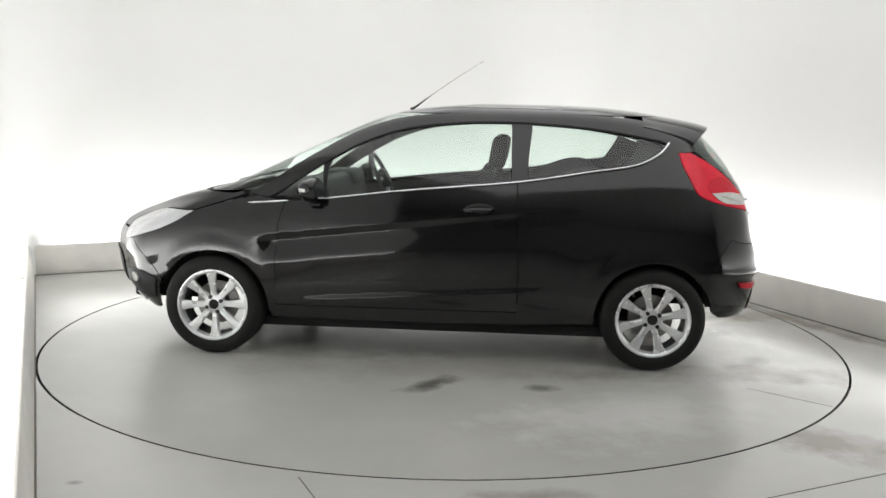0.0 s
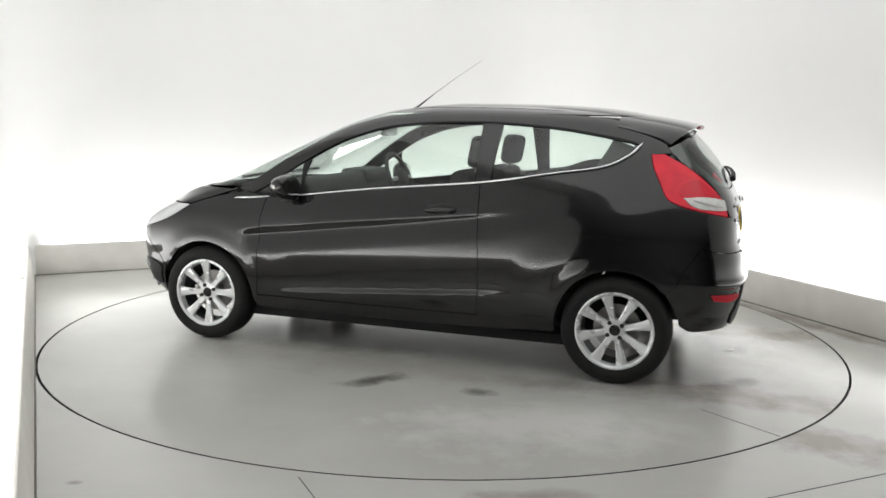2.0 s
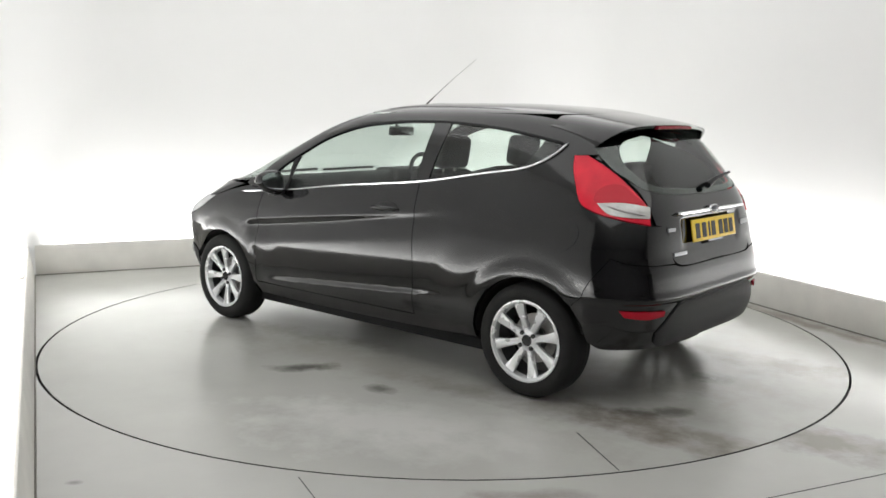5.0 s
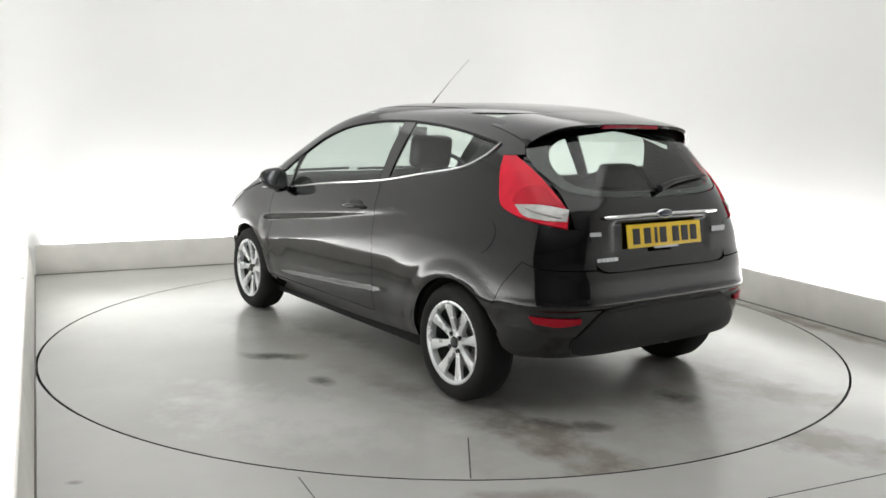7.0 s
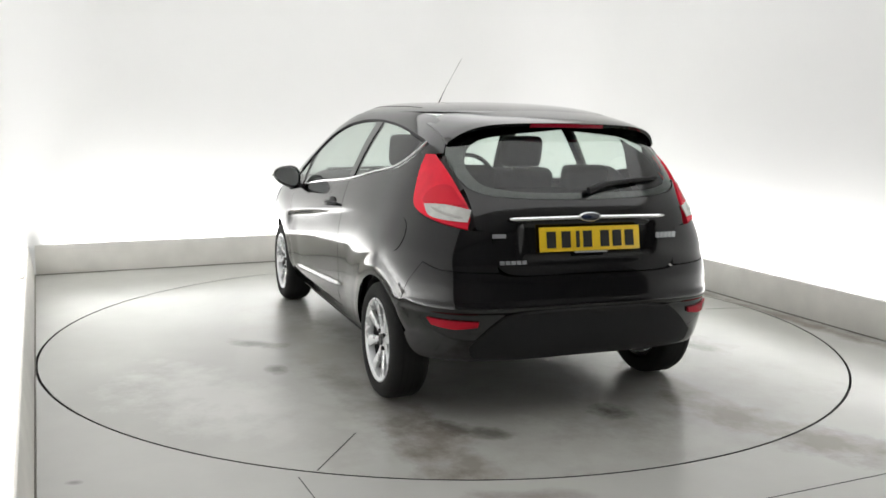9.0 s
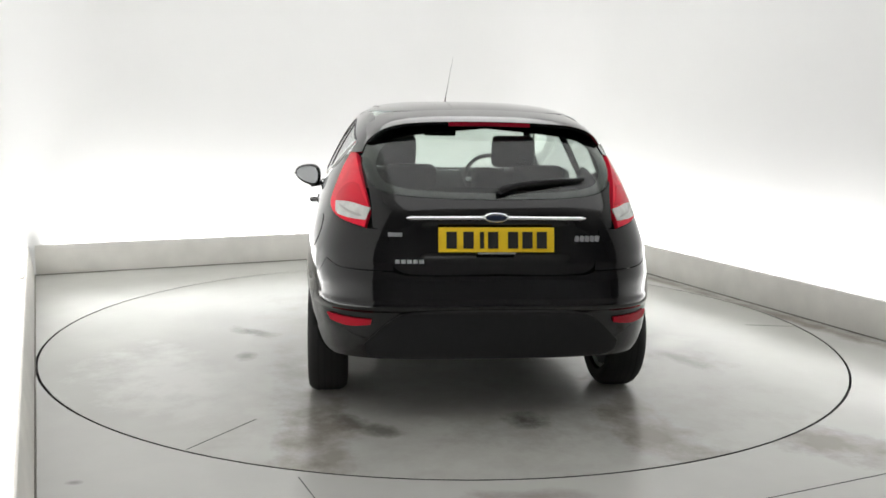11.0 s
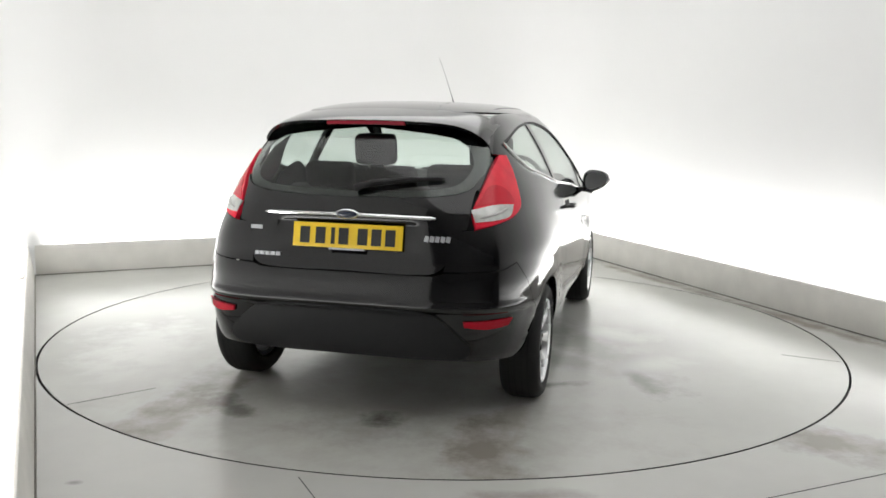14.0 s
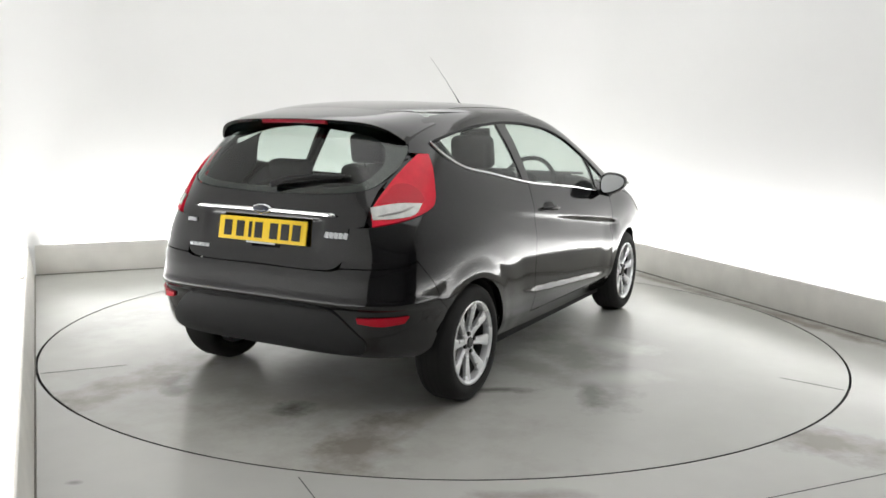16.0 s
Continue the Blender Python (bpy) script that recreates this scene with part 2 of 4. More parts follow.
def spline(points, closed=False, gap=0.015):
    """Points joined by a smooth line; a third entry marks a corner."""
    pts = [(np.array(q[:2], float), len(q) > 2) for q in points]
    n = len(pts)
    out = []
    for i in range(n if closed else n - 1):
        p1, c1 = pts[i]
        p2, c2 = pts[(i + 1) % n]
        p0 = pts[i - 1][0] if (closed or i > 0) and not c1 else p1
        p3 = pts[(i + 2) % n][0] if (closed or i + 2 < n) and not c2 else p2
        d = np.linalg.norm(p2 - p1)
        k = max(1, int(round(d / gap)))
        t0 = (p2 - p0) / max(np.linalg.norm(p2 - p0), 1e-9) * d
        t1 = (p3 - p1) / max(np.linalg.norm(p3 - p1), 1e-9) * d
        for j in range(k):
            t = j / k
            out.append((2 * t**3 - 3 * t**2 + 1) * p1 + (t**3 - 2 * t**2 + t) * t0 + (3 * t**2 - 2 * t**3) * p2 + (t**3 - t**2) * t1)
    if not closed:
        out.append(pts[-1][0])
    return np.array(out)


def drawn_in(loop, d):
    """The closed loop moved inwards by d."""
    nxt, prv = np.roll(loop, -1, 0), np.roll(loop, 1, 0)
    area = 0.5 * np.sum(loop[:, 0] * nxt[:, 1] - nxt[:, 0] * loop[:, 1])
    t = nxt - prv
    t /= np.maximum(np.linalg.norm(t, axis=1, keepdims=True), 1e-9)
    return loop + d * np.sign(area) * np.stack([-t[:, 1], t[:, 0]], 1)


def inside(points, loops):
    hit = np.zeros(len(points), bool)
    x, y = points[:, 0], points[:, 1]
    for loop in loops:
        for (x0, y0), (x1, y1) in zip(loop, np.roll(loop, -1, 0)):
            if y0 != y1:
                hit ^= ((y0 > y) != (y1 > y)) & (x < (x1 - x0) * (y - y0) / (y1 - y0) + x0)
    return hit


def filled(loops, du, dv):
    """Triangles that fill the loops (even-odd), with a grid of inner points."""
    border = np.concatenate(loops)
    lo, hi = border.min(0), border.max(0)
    g = np.stack(np.meshgrid(np.arange(lo[0] + du / 2, hi[0], du), np.arange(lo[1] + dv / 2, hi[1], dv)), -1).reshape(-1, 2)
    g = g[inside(g, loops)]
    scale = np.array([1 / du, 1 / dv])
    keep = np.ones(len(g), bool)
    for i in range(0, len(g), 2000):
        d = (((g[i:i + 2000, None] - border[None]) * scale)**2).sum(-1).min(1)
        keep[i:i + 2000] = d > 0.16
    pts = np.concatenate([border, g[keep]])
    edges, start = [], 0
    for loop in loops:
        n = len(loop)
        edges += [(start + i, start + (i + 1) % n) for i in range(n)]
        start += n
    v, _, f, *_ = delaunay_2d_cdt([Vector(q) for q in pts], edges, [], 0, 1e-6)
    v = np.array([(q.x, q.y) for q in v])
    f = np.array(f)
    return v, f[inside(v[f].mean(1), loops)]


def borders(faces):
    """Edges with one face alone, in the face's sense."""
    seen = {}
    for f in faces:
        for a, b in ((f[0], f[1]), (f[1], f[2]), (f[2], f[0])):
            seen[(a, b)] = True
    return [e for e in seen if (e[1], e[0]) not in seen]


# ---- the car's shell: plan slices, height by height (x runs to the rear, y to the car's right, z up) ----
def smooth_curve(points):
    """A smooth monotone curve through (z, value) pairs."""
    xs, ys = [p[0] for p in points], [p[1] for p in points]
    d = [(ys[i + 1] - ys[i]) / (xs[i + 1] - xs[i]) for i in range(len(xs) - 1)]
    m = [d[0]] + [0 if d[i - 1] * d[i] <= 0 else 2 * d[i - 1] * d[i] / (d[i - 1] + d[i]) for i in range(1, len(d))] + [d[-1]]

    def at(z):
        z = np.clip(np.asarray(z, float), xs[0], xs[-1])
        i = np.clip(np.searchsorted(xs, z) - 1, 0, len(xs) - 2)
        x0, x1 = np.take(xs, i), np.take(xs, i + 1)
        h = x1 - x0
        t = (z - x0) / h
        return ((2 * t**3 - 3 * t**2 + 1) * np.take(ys, i) + (t**3 - 2 * t**2 + t) * h * np.take(m, i)
                + (3 * t**2 - 2 * t**3) * np.take(ys, i + 1) + (t**3 - t**2) * h * np.take(m, i + 1))
    return at


XM, TOP = 0.2, 1.468
REAR_AXLE, FRONT_AXLE, HUB = 1.225, -1.266, 0.285
rear_x = smooth_curve([(0.16, 1.62), (0.24, 1.74), (0.34, 1.815), (0.44, 1.836), (0.52, 1.846), (0.535, 1.862), (0.552, 1.866), (0.575, 1.856), (0.61, 1.849), (0.655, 1.841), (0.70, 1.828), (0.74, 1.814),
                       (0.86, 1.798), (0.95, 1.78), (1.04, 1.735), (1.15, 1.665), (1.25, 1.585), (1.33, 1.50), (1.37, 1.42),
                       (1.40, 1.33), (1.44, 1.10), (1.46, 0.85), (TOP, 0.6)])
front_x = smooth_curve([(0.16, -1.84), (0.26, -1.98), (0.40, -2.06), (0.55, -2.08), (0.65, -2.05), (0.72, -1.99), (0.78, -1.88),
                        (0.85, -1.69), (0.91, -1.50), (0.97, -1.26), (1.02, -1.13), (1.10, -0.96), (1.20, -0.75), (1.30, -0.54),
                        (1.36, -0.41), (1.40, -0.30), (1.44, -0.08), (1.46, 0.2), (TOP, 0.45)])
half_w = smooth_curve([(0.16, 0.72), (0.24, 0.775), (0.33, 0.815), (0.45, 0.832), (0.62, 0.838), (0.76, 0.832), (0.88, 0.812), (0.97, 0.785),
                       (1.05, 0.755), (1.15, 0.708), (1.25, 0.655), (1.33, 0.605), (1.37, 0.578), (1.40, 0.548), (1.44, 0.465), (1.46, 0.34), (TOP, 0.02)])
power = smooth_curve([(0.16, 5), (0.30, 6.0), (0.74, 6.0), (1.0, 5), (1.25, 5), (1.40, 4), (TOP, 2.5)])


def front_power(z):
    """Squarer plan at the height of bonnet and windscreen, so that wings and pillars stand wide."""
    return 5.0 + (power(z) - 5.0) * step(0.9, 1.1, z) + 4.0 * step(0.48, 0.98, z) * step(1.43, 1.28, z)


def step(a, b, v):
    t = np.clip((v - a) / (b - a), 0, 1)
    return t * t * (3 - 2 * t)


def sculpt(x, z):
    """How far the flanks stand out: wheel arches, shoulder crease, lower door ledge."""
    out = 0
    for axle in (REAR_AXLE, FRONT_AXLE):
        r = np.hypot(x - axle, z - HUB)
        out = out + 0.007 * step(0.43, 0.345, r) + 0.011 * step(0.66, 0.43, r)
    line = 0.695 + 0.115 * (x + 0.98)
    under = step(-1.02, -0.90, x) * step(0.95, 0.35, x)
    out = out - (0.010 + 0.016 * step(0.3, -0.8, x)) * under * step(line + 0.012, line - 0.032, z) * step(line - 0.16, line - 0.03, z)
    ledge = 0.345 + 0.07 * (x + 0.82)
    low = step(-0.84, -0.6, x) * step(0.75, 0.25, x)
    out = out + 0.013 * low * step(ledge + 0.012, ledge - 0.016, z) * step(ledge - 0.16, ledge - 0.04, z)
    return out


_phi = np.linspace(0, math.pi, 4001)
_r = (np.abs(np.cos(_phi))**5 + np.abs(np.sin(_phi))**5)**-0.2
_arc = np.concatenate([[0], np.cumsum(np.hypot(np.diff(1.55 * _r * np.cos(_phi)), np.diff(0.8 * _r * np.sin(_phi))))])


def shell(a, z):
    """The point of the shell at the way a round the plan (0: middle of the rear, + along the left flank) and height z."""
    a, z = np.asarray(a, float), np.asarray(z, float)
    phi = np.interp(np.abs(a), _arc, _phi)
    c, s = np.cos(phi), np.sin(phi)
    n = np.where(c > 0, power(z), front_power(z))
    r = (np.abs(c)**n + np.abs(s)**n)**(-1 / n)
    X, Y = r * c, r * s
    x = XM + np.where(X > 0, (rear_x(z) - XM) * X, (XM - front_x(z)) * X)
    y = half_w(z) * Y * (1 - 0.36 * step(0.84, 1.0, -X) * step(0.95, 0.80, z)) + sculpt(x, z) * np.clip(Y, 0, 1)**4
    # shallow recess of the tailgate round the plate
    x = x - 0.011 * step(0.352, 0.312, y) * step(0.742, 0.782, z) * step(0.922, 0.898, z) * (X > 0)
    return np.stack([x, -np.sign(a) * y, z], -1)


def way_x(x, z, side=-1):
    """The way round the plan at which the flank has that x."""
    n = np.where(x > XM, power(z), front_power(z))
    X = np.where(x > XM, (x - XM) / (rear_x(z) - XM), (x - XM) / (XM - front_x(z)))
    X = np.clip(X, -0.9999, 0.9999)
    return -side * np.interp(np.arctan2((1 - np.abs(X)**n)**(1 / n), X), _phi, _arc)


def way_y(y, z):
    """The way round the plan at which the rear has that y."""
    n = power(z)
    Y = np.clip(np.abs(y) / half_w(z), 0, 0.9999)
    return -np.sign(y) * np.interp(np.arctan2(Y, (1 - Y**n)**(1 / n)), _phi, _arc)


def shell_normal(a, z):
    e = 0.004
    u, v = shell(a + e, z) - shell(a - e, z), shell(a, np.minimum(z + e, TOP)) - shell(a, z - e)
    n = np.cross(v, u)
    return n / np.maximum(np.linalg.norm(n, axis=-1, keepdims=True), 1e-9)


AMAX = float(_arc[-1])


def S(x, z, *k):
    """A point of a panel's outline on the left flank, by x and z."""
    return (float(way_x(x, z)), z, *k)


def R(y, z, *k):
    """A point of a panel's outline at the rear, left of the middle by y."""
    return (float(way_y(-y, z)), z, *k)


def both(points):
    """A half outline from the middle to the left and back to the middle, closed by its mirror image."""
    return points + [(-q[0], *q[1:]) for q in points[::-1] if abs(q[0]) > 1e-6]


def panel(name, outlines, mat, parent, right=False, front=False, off=0.0, gap=0.0007, rim=0.016, grid=(0.032, 0.014), label="", step_len=0.015):
    """A pressed panel of the shell: outlines on the shell, filled, set out by off, its rim turned inwards."""
    loops = [spline(o, True, step_len) for o in outlines]
    loops = [drawn_in(q, gap if i == 0 else -gap) for i, q in enumerate(loops)]
    uv, f = filled(loops, *grid)
    a, z = uv[:, 0], np.clip(uv[:, 1], 0.17, TOP - 1e-4)
    if front:
        a = np.where(a >= 0, AMAX - a, -AMAX - a)
    n = shell_normal(a, z)
    p = shell(a, z) + off * n
    if right:
        p, n, f = p * (1, -1, 1), n * (1, -1, 1), f[:, ::-1]
    if np.sum(np.cross(p[f[:, 1]] - p[f[:, 0]], p[f[:, 2]] - p[f[:, 0]]) * n[f[:, 0]]) < 0:
        f = f[:, ::-1]
    verts, norms, faces = list(p), list(n), [tuple(t) for t in f]
    if rim:
        for i, j in borders(f):
            k = len(verts)
            out = np.cross(p[j] - p[i], n[i])
            out /= max(np.linalg.norm(out), 1e-9)
            verts += [p[i], p[j], p[j] - rim * n[j], p[i] - rim * n[i]]
            norms += [out] * 4
            faces.append((k + 1, k, k + 3, k + 2))
    return mesh_object(name, verts, faces, mat, parent, norms, True, label)


def front_S(x, z, *k):
    return (AMAX - float(way_x(x, z)), z, *k)


def strip(name, line, mat, parent, width, off=0.004, depth=0.008, right=False, label=""):
    """A moulding along a line of the shell."""
    pts = spline(line, False, 0.02)
    t = np.gradient(pts, axis=0)
    t /= np.maximum(np.linalg.norm(t, axis=1, keepdims=True), 1e-9)
    side = np.stack([-t[:, 1], t[:, 0]], 1)
    bm = bmesh.new()
    rings = []
    for i, (q, s) in enumerate(zip(pts, side)):
        w = width / 2 * (0.35 if i in (0, len(pts) - 1) else 1.0)
        ring = []
        for u, d in ((-1, -0.004), (-1, off), (-0.7, off + 0.7 * depth), (0, off + depth), (0.7, off + 0.7 * depth), (1, off), (1, -0.004)):
            c = q + s * w * u
            v = shell(c[0], c[1]) + shell_normal(c[0], c[1]) * d
            ring.append(bm.verts.new(v * (1, -1, 1) if right else v))
        rings.append(ring)
    for p, q in zip(rings, rings[1:]):
        for k in range(6):
            bm.faces.new((p[k], p[k + 1], q[k + 1], q[k]))
    bm.faces.new(rings[0])
    bm.faces.new(rings[-1][::-1])
    bmesh.ops.recalc_face_normals(bm, faces=bm.faces[:])
    return part(name, bm, mat, parent, label)


def arch(axle, start, end, r=0.325, n=13):
    """Points of a wheel arch from one angle to another (0: rearwards, 90: up)."""
    return [S(axle + r * math.cos(radians(start + (end - start) * i / n)), HUB + r * math.sin(radians(start + (end - start) * i / n))) for i in range(n + 1)]


# ---- the booth ----
def run_of(line, thick, z0, z1, mat, name, label, category, out_of=(0.0, 0.0)):
    """A wall that follows a line on the plan, with its thickness outwards."""
    n = len(line)
    outer = []
    for i, p in enumerate(line):
        u = (line[min(i + 1, n - 1)] - line[max(i - 1, 0)]).normalized()
        o = Vector((-u.y, u.x))
        if o.dot(p) < 0:
            o = -o
        outer.append(p + o * thick)
    verts = [(p.x, p.y, z) for p in line for z in (z0, z1)] + [(p.x, p.y, z) for p in outer for z in (z0, z1)]
    k = 2 * n
    faces = [(0, 1, k + 1, k), (k - 2, 2 * k - 2, 2 * k - 1, k - 1)]
    for i in range(n - 1):
        j = 2 * i
        faces += [(j, j + 2, j + 3, j + 1), (k + j, k + j + 1, k + j + 3, k + j + 2), (j + 1, j + 3, k + j + 3, k + j + 1), (j, k + j, k + j + 2, j + 2)]
    bm = bmesh.new()
    vs = [bm.verts.new(v) for v in verts]
    for f in faces:
        bm.faces.new([vs[i] for i in f])
    bmesh.ops.recalc_face_normals(bm, faces=bm.faces[:])
    return tagged(part(name, bm, mat, None), label, category, kind="structure")


def slab(name, x0, x1, y0, y1, z0, z1, mat, label, category):
    ob = part(name, box(x1 - x0, y1 - y0, z1 - z0, pose((x0 + x1) / 2, (y0 + y1) / 2, (z0 + z1) / 2)), mat, None)
    return tagged(ob, label, category, kind="structure")


RING, DISC = 2.450, 2.437


def build_floor():
    outer = np.array([(14, -14), (14, 14), (-14, 14), (-14, -14)], float)[::-1]
    hole = np.array([(RING * math.cos(2 * math.pi * i / 160), RING * math.sin(2 * math.pi * i / 160)) for i in range(160)])
    uv, f = filled([outer, hole], 2.0, 2.0)
    if np.cross(uv[f[0, 1]] - uv[f[0, 0]], uv[f[0, 2]] - uv[f[0, 0]]) < 0:
        f = f[:, ::-1]
    k = len(uv)
    floor = mesh_object("floor", [(*q, 0.0) for q in uv], [tuple(t) for t in f], M["floor"], smooth=False)

    def ring_wall(name, z0, z1, mat):
        verts = [(*q, z0) for q in hole] + [(*q, z1) for q in hole]
        mesh_object(name, verts, [(i, (i + 1) % 160, 160 + (i + 1) % 160, 160 + i) for i in range(160)], mat, floor, smooth=False)
    ring_wall("floor_edge", 0.0, -0.0025, M["lining"])
    ring_wall("pit_lining", -0.0025, -0.09, M["gap"])
    tagged(floor, "grey sealed concrete floor with brown stains", "floor", kind="structure")
    pit = part("turntable_pit", lathe([(0.0, -0.09), (RING + 0.05, -0.09)], pose(0, 0, 0, 90), 96), M["gap"], None)
    for v in pit.data.vertices:
        v.co.z = -0.09
    tagged(pit, "dark shallow pit under the turntable", "pit", kind="structure")
    for q, r in (((-0.545, -2.445), (-0.44, -2.66)), ((1.2, -2.56), (1.85, -2.27))):
        p0, p1 = Vector((*q, 0)), Vector((*r, 0))
        d = p1 - p0
        crack = part("joint", box(d.length, 0.004, 0.002), M["joint"], floor)
        crack.matrix_basis = Matrix.Translation((p0 + p1) / 2) @ pose(0, 0, 0, 0, 0, math.degrees(math.atan2(d.y, d.x)))


def rounded(corners, r, n=14):
    """A line on the plan with its inner corners rounded."""
    out = [corners[0]]
    for a, b, c in zip(corners, corners[1:], corners[2:]):
        u, v = (a - b).normalized(), (c - b).normalized()
        for i in range(n + 1):
            t = i / n
            out.append((1 - t)**2 * (b + u * r) + 2 * t * (1 - t) * b + t**2 * (b + v * r))
    return out + [corners[-1]]


def build_walls():
    p0, p1, _ = beside(0, TROUGH)
    q0, q1, _ = beside(1, TROUGH)
    r0, r1, _ = beside(2, TROUGH)

    def meet(a, b, c, d):
        u, v, w = b - a, d - c, c - a
        t = (w.x * v.y - w.y * v.x) / (u.x * v.y - u.y * v.x)
        return a + u * t
    c1, c2 = meet(p0, p1, q0, q1), meet(q0, q1, r0, r1)
    # white walls behind the lit trough, running round the corners in a curve
    line = rounded([p0, c1, c2, r1], 1.3)
    run_of(line, 0.1, -0.02, RISE, M["wall"], "wall", "plain white booth wall lit from below", "wall")
    # low kerb in front of the trough
    for i, name in enumerate(("kerb_left", "kerb_back", "kerb_right")):
        a, b, out = beside(i, 0.0)
        u = (b - a).normalized()
        m = Matrix.Translation(((a + b) / 2 + out * 0.025).to_3d()) @ Matrix.Rotation(math.atan2(u.y, u.x), 4, "Z")
        ob = part(name, box((b - a).length + (0.05 if i == 1 else -0.002), 0.05, KERB, pose(0, 0, KERB / 2), 0.006), M["kerb"], None)
        ob.matrix_basis = m
        if i == 0:
            # its inner face leans back a little
            face = -1 if (m.to_3x3() @ Vector((0, 1, 0))).dot(out.to_3d()) > 0 else 1
            for v in ob.data.vertices:
                if v.co.y * face > 0 and v.co.z > KERB / 2:
                    v.co.y -= face * 0.034
        tagged(ob, "low scuffed white kerb along the wall", "kerb", kind="structure")
        # dark strip for the dirty base joint and the thin shade line there
        bead = part("base_line", box((b - a).length - 0.02, 0.008, 0.007, pose(0, 0, 0.003), 0.002), M["bead"], ob)
        bead.matrix_basis = Matrix.Translation((0, 0.029 if (m.to_3x3() @ Vector((0, 1, 0))).dot(out.to_3d()) < 0 else -0.029, 0))
    slab("ceiling", -10, 10, -10, 10, RISE, RISE + 0.1, M["ceiling"], "white ceiling with bright light panels", "ceiling")
    # the dim hall around
    for name, b in (("hall_wall_front", (-10, 10, -10.1, -10)), ("hall_wall_left", (-10.1, -10, -10, 10)), ("hall_wall_right", (10, 10.1, -10, 10)), ("hall_wall_back", (-10, 10, 10, 10.1))):
        slab(name, *b, 0, RISE, M["hall"], "dim grey wall of the hall beyond the booth", "wall")


def build_turntable():
    t = empty("turntable")
    tagged(t, "round grey concrete turntable with oil stains", "turntable")
    prof = [(0.0, 0.0), (DISC - 0.0012, 0.0), (DISC, -0.0012), (DISC, -0.085)]
    bm = bmesh.new()
    n = 160
    ring = [[bm.verts.new((r * math.cos(2 * math.pi * i / n), r * math.sin(2 * math.pi * i / n), z)) for i in range(n)] for r, z in prof[1:3]]
    bm.faces.new(ring[0])
    for i in range(n):
        bm.faces.new((ring[0][i], ring[1][i], ring[1][(i + 1) % n], ring[0][(i + 1) % n]))
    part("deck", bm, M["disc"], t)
    edge = bmesh.new()
    ring = [[edge.verts.new((DISC * math.cos(2 * math.pi * i / n), DISC * math.sin(2 * math.pi * i / n), z)) for i in range(n)] for z in (-0.0012, -0.085)]
    for i in range(n):
        edge.faces.new((ring[0][i], ring[1][i], ring[1][(i + 1) % n], ring[0][(i + 1) % n]))
    part("rim_edge", edge, M["gap"], t, "dark edge of the turntable")
    for p0, p1 in (((2.04, -1.315), (1.69, -1.065)), ((0.06, 2.42), (0.0, 2.1))):
        d = Vector(p1) - Vector(p0)
        joint = part("joint", box(d.length, 0.006, 0.002), M["joint"], t, "dark narrow joint")
        joint.matrix_basis = pose((p0[0] + p1[0]) / 2, (p0[1] + p1[1]) / 2, -0.0002, 0, 0, math.degrees(math.atan2(d.y, d.x)))
    return t


build_floor()
build_walls()
turntable = build_turntable()


# ---- the car: front at -x, its left flank at -y ----
car = empty("car")
tagged(car, "black three-door hatchback with silver alloy wheels", "car")

A_PILLAR = [S(-1.02, 0.952), S(-0.86, 1.055), S(-0.66, 1.185), S(-0.47, 1.29), S(-0.27, 1.362), S(-0.05, 1.395)]
SIDE_TOP = [S(1.293, 1.252, 1), S(1.09, 1.292), S(0.904, 1.32), S(0.717, 1.338), S(0.42, 1.352), S(0.077, 1.341), S(-0.18, 1.308),
            S(-0.40, 1.237), S(-0.59, 1.135), S(-0.80, 1.0), S(-0.93, 0.918, 1)]
LAMP_FRONT = [S(1.347, 1.203, 1), S(1.365, 1.14), S(1.402, 1.065), S(1.445, 0.985), S(1.485, 0.958), S(1.585, 0.925), S(1.745, 0.886, 1)]
LAMP_REAR = [S(1.745, 0.886, 1), S(1.718, 0.965), S(1.616, 1.075), S(1.51, 1.152), S(1.412, 1.205, 1), S(1.347, 1.203, 1)]
GATE_SIDE = [R(0.40, 0.692), R(0.455, 0.73), R(0.474, 0.878, 1), R(0.542, 0.890, 1), R(0.552, 1.03), R(0.578, 1.12), R(0.582, 1.19), R(0.55, 1.262), R(0.46, 1.31)]


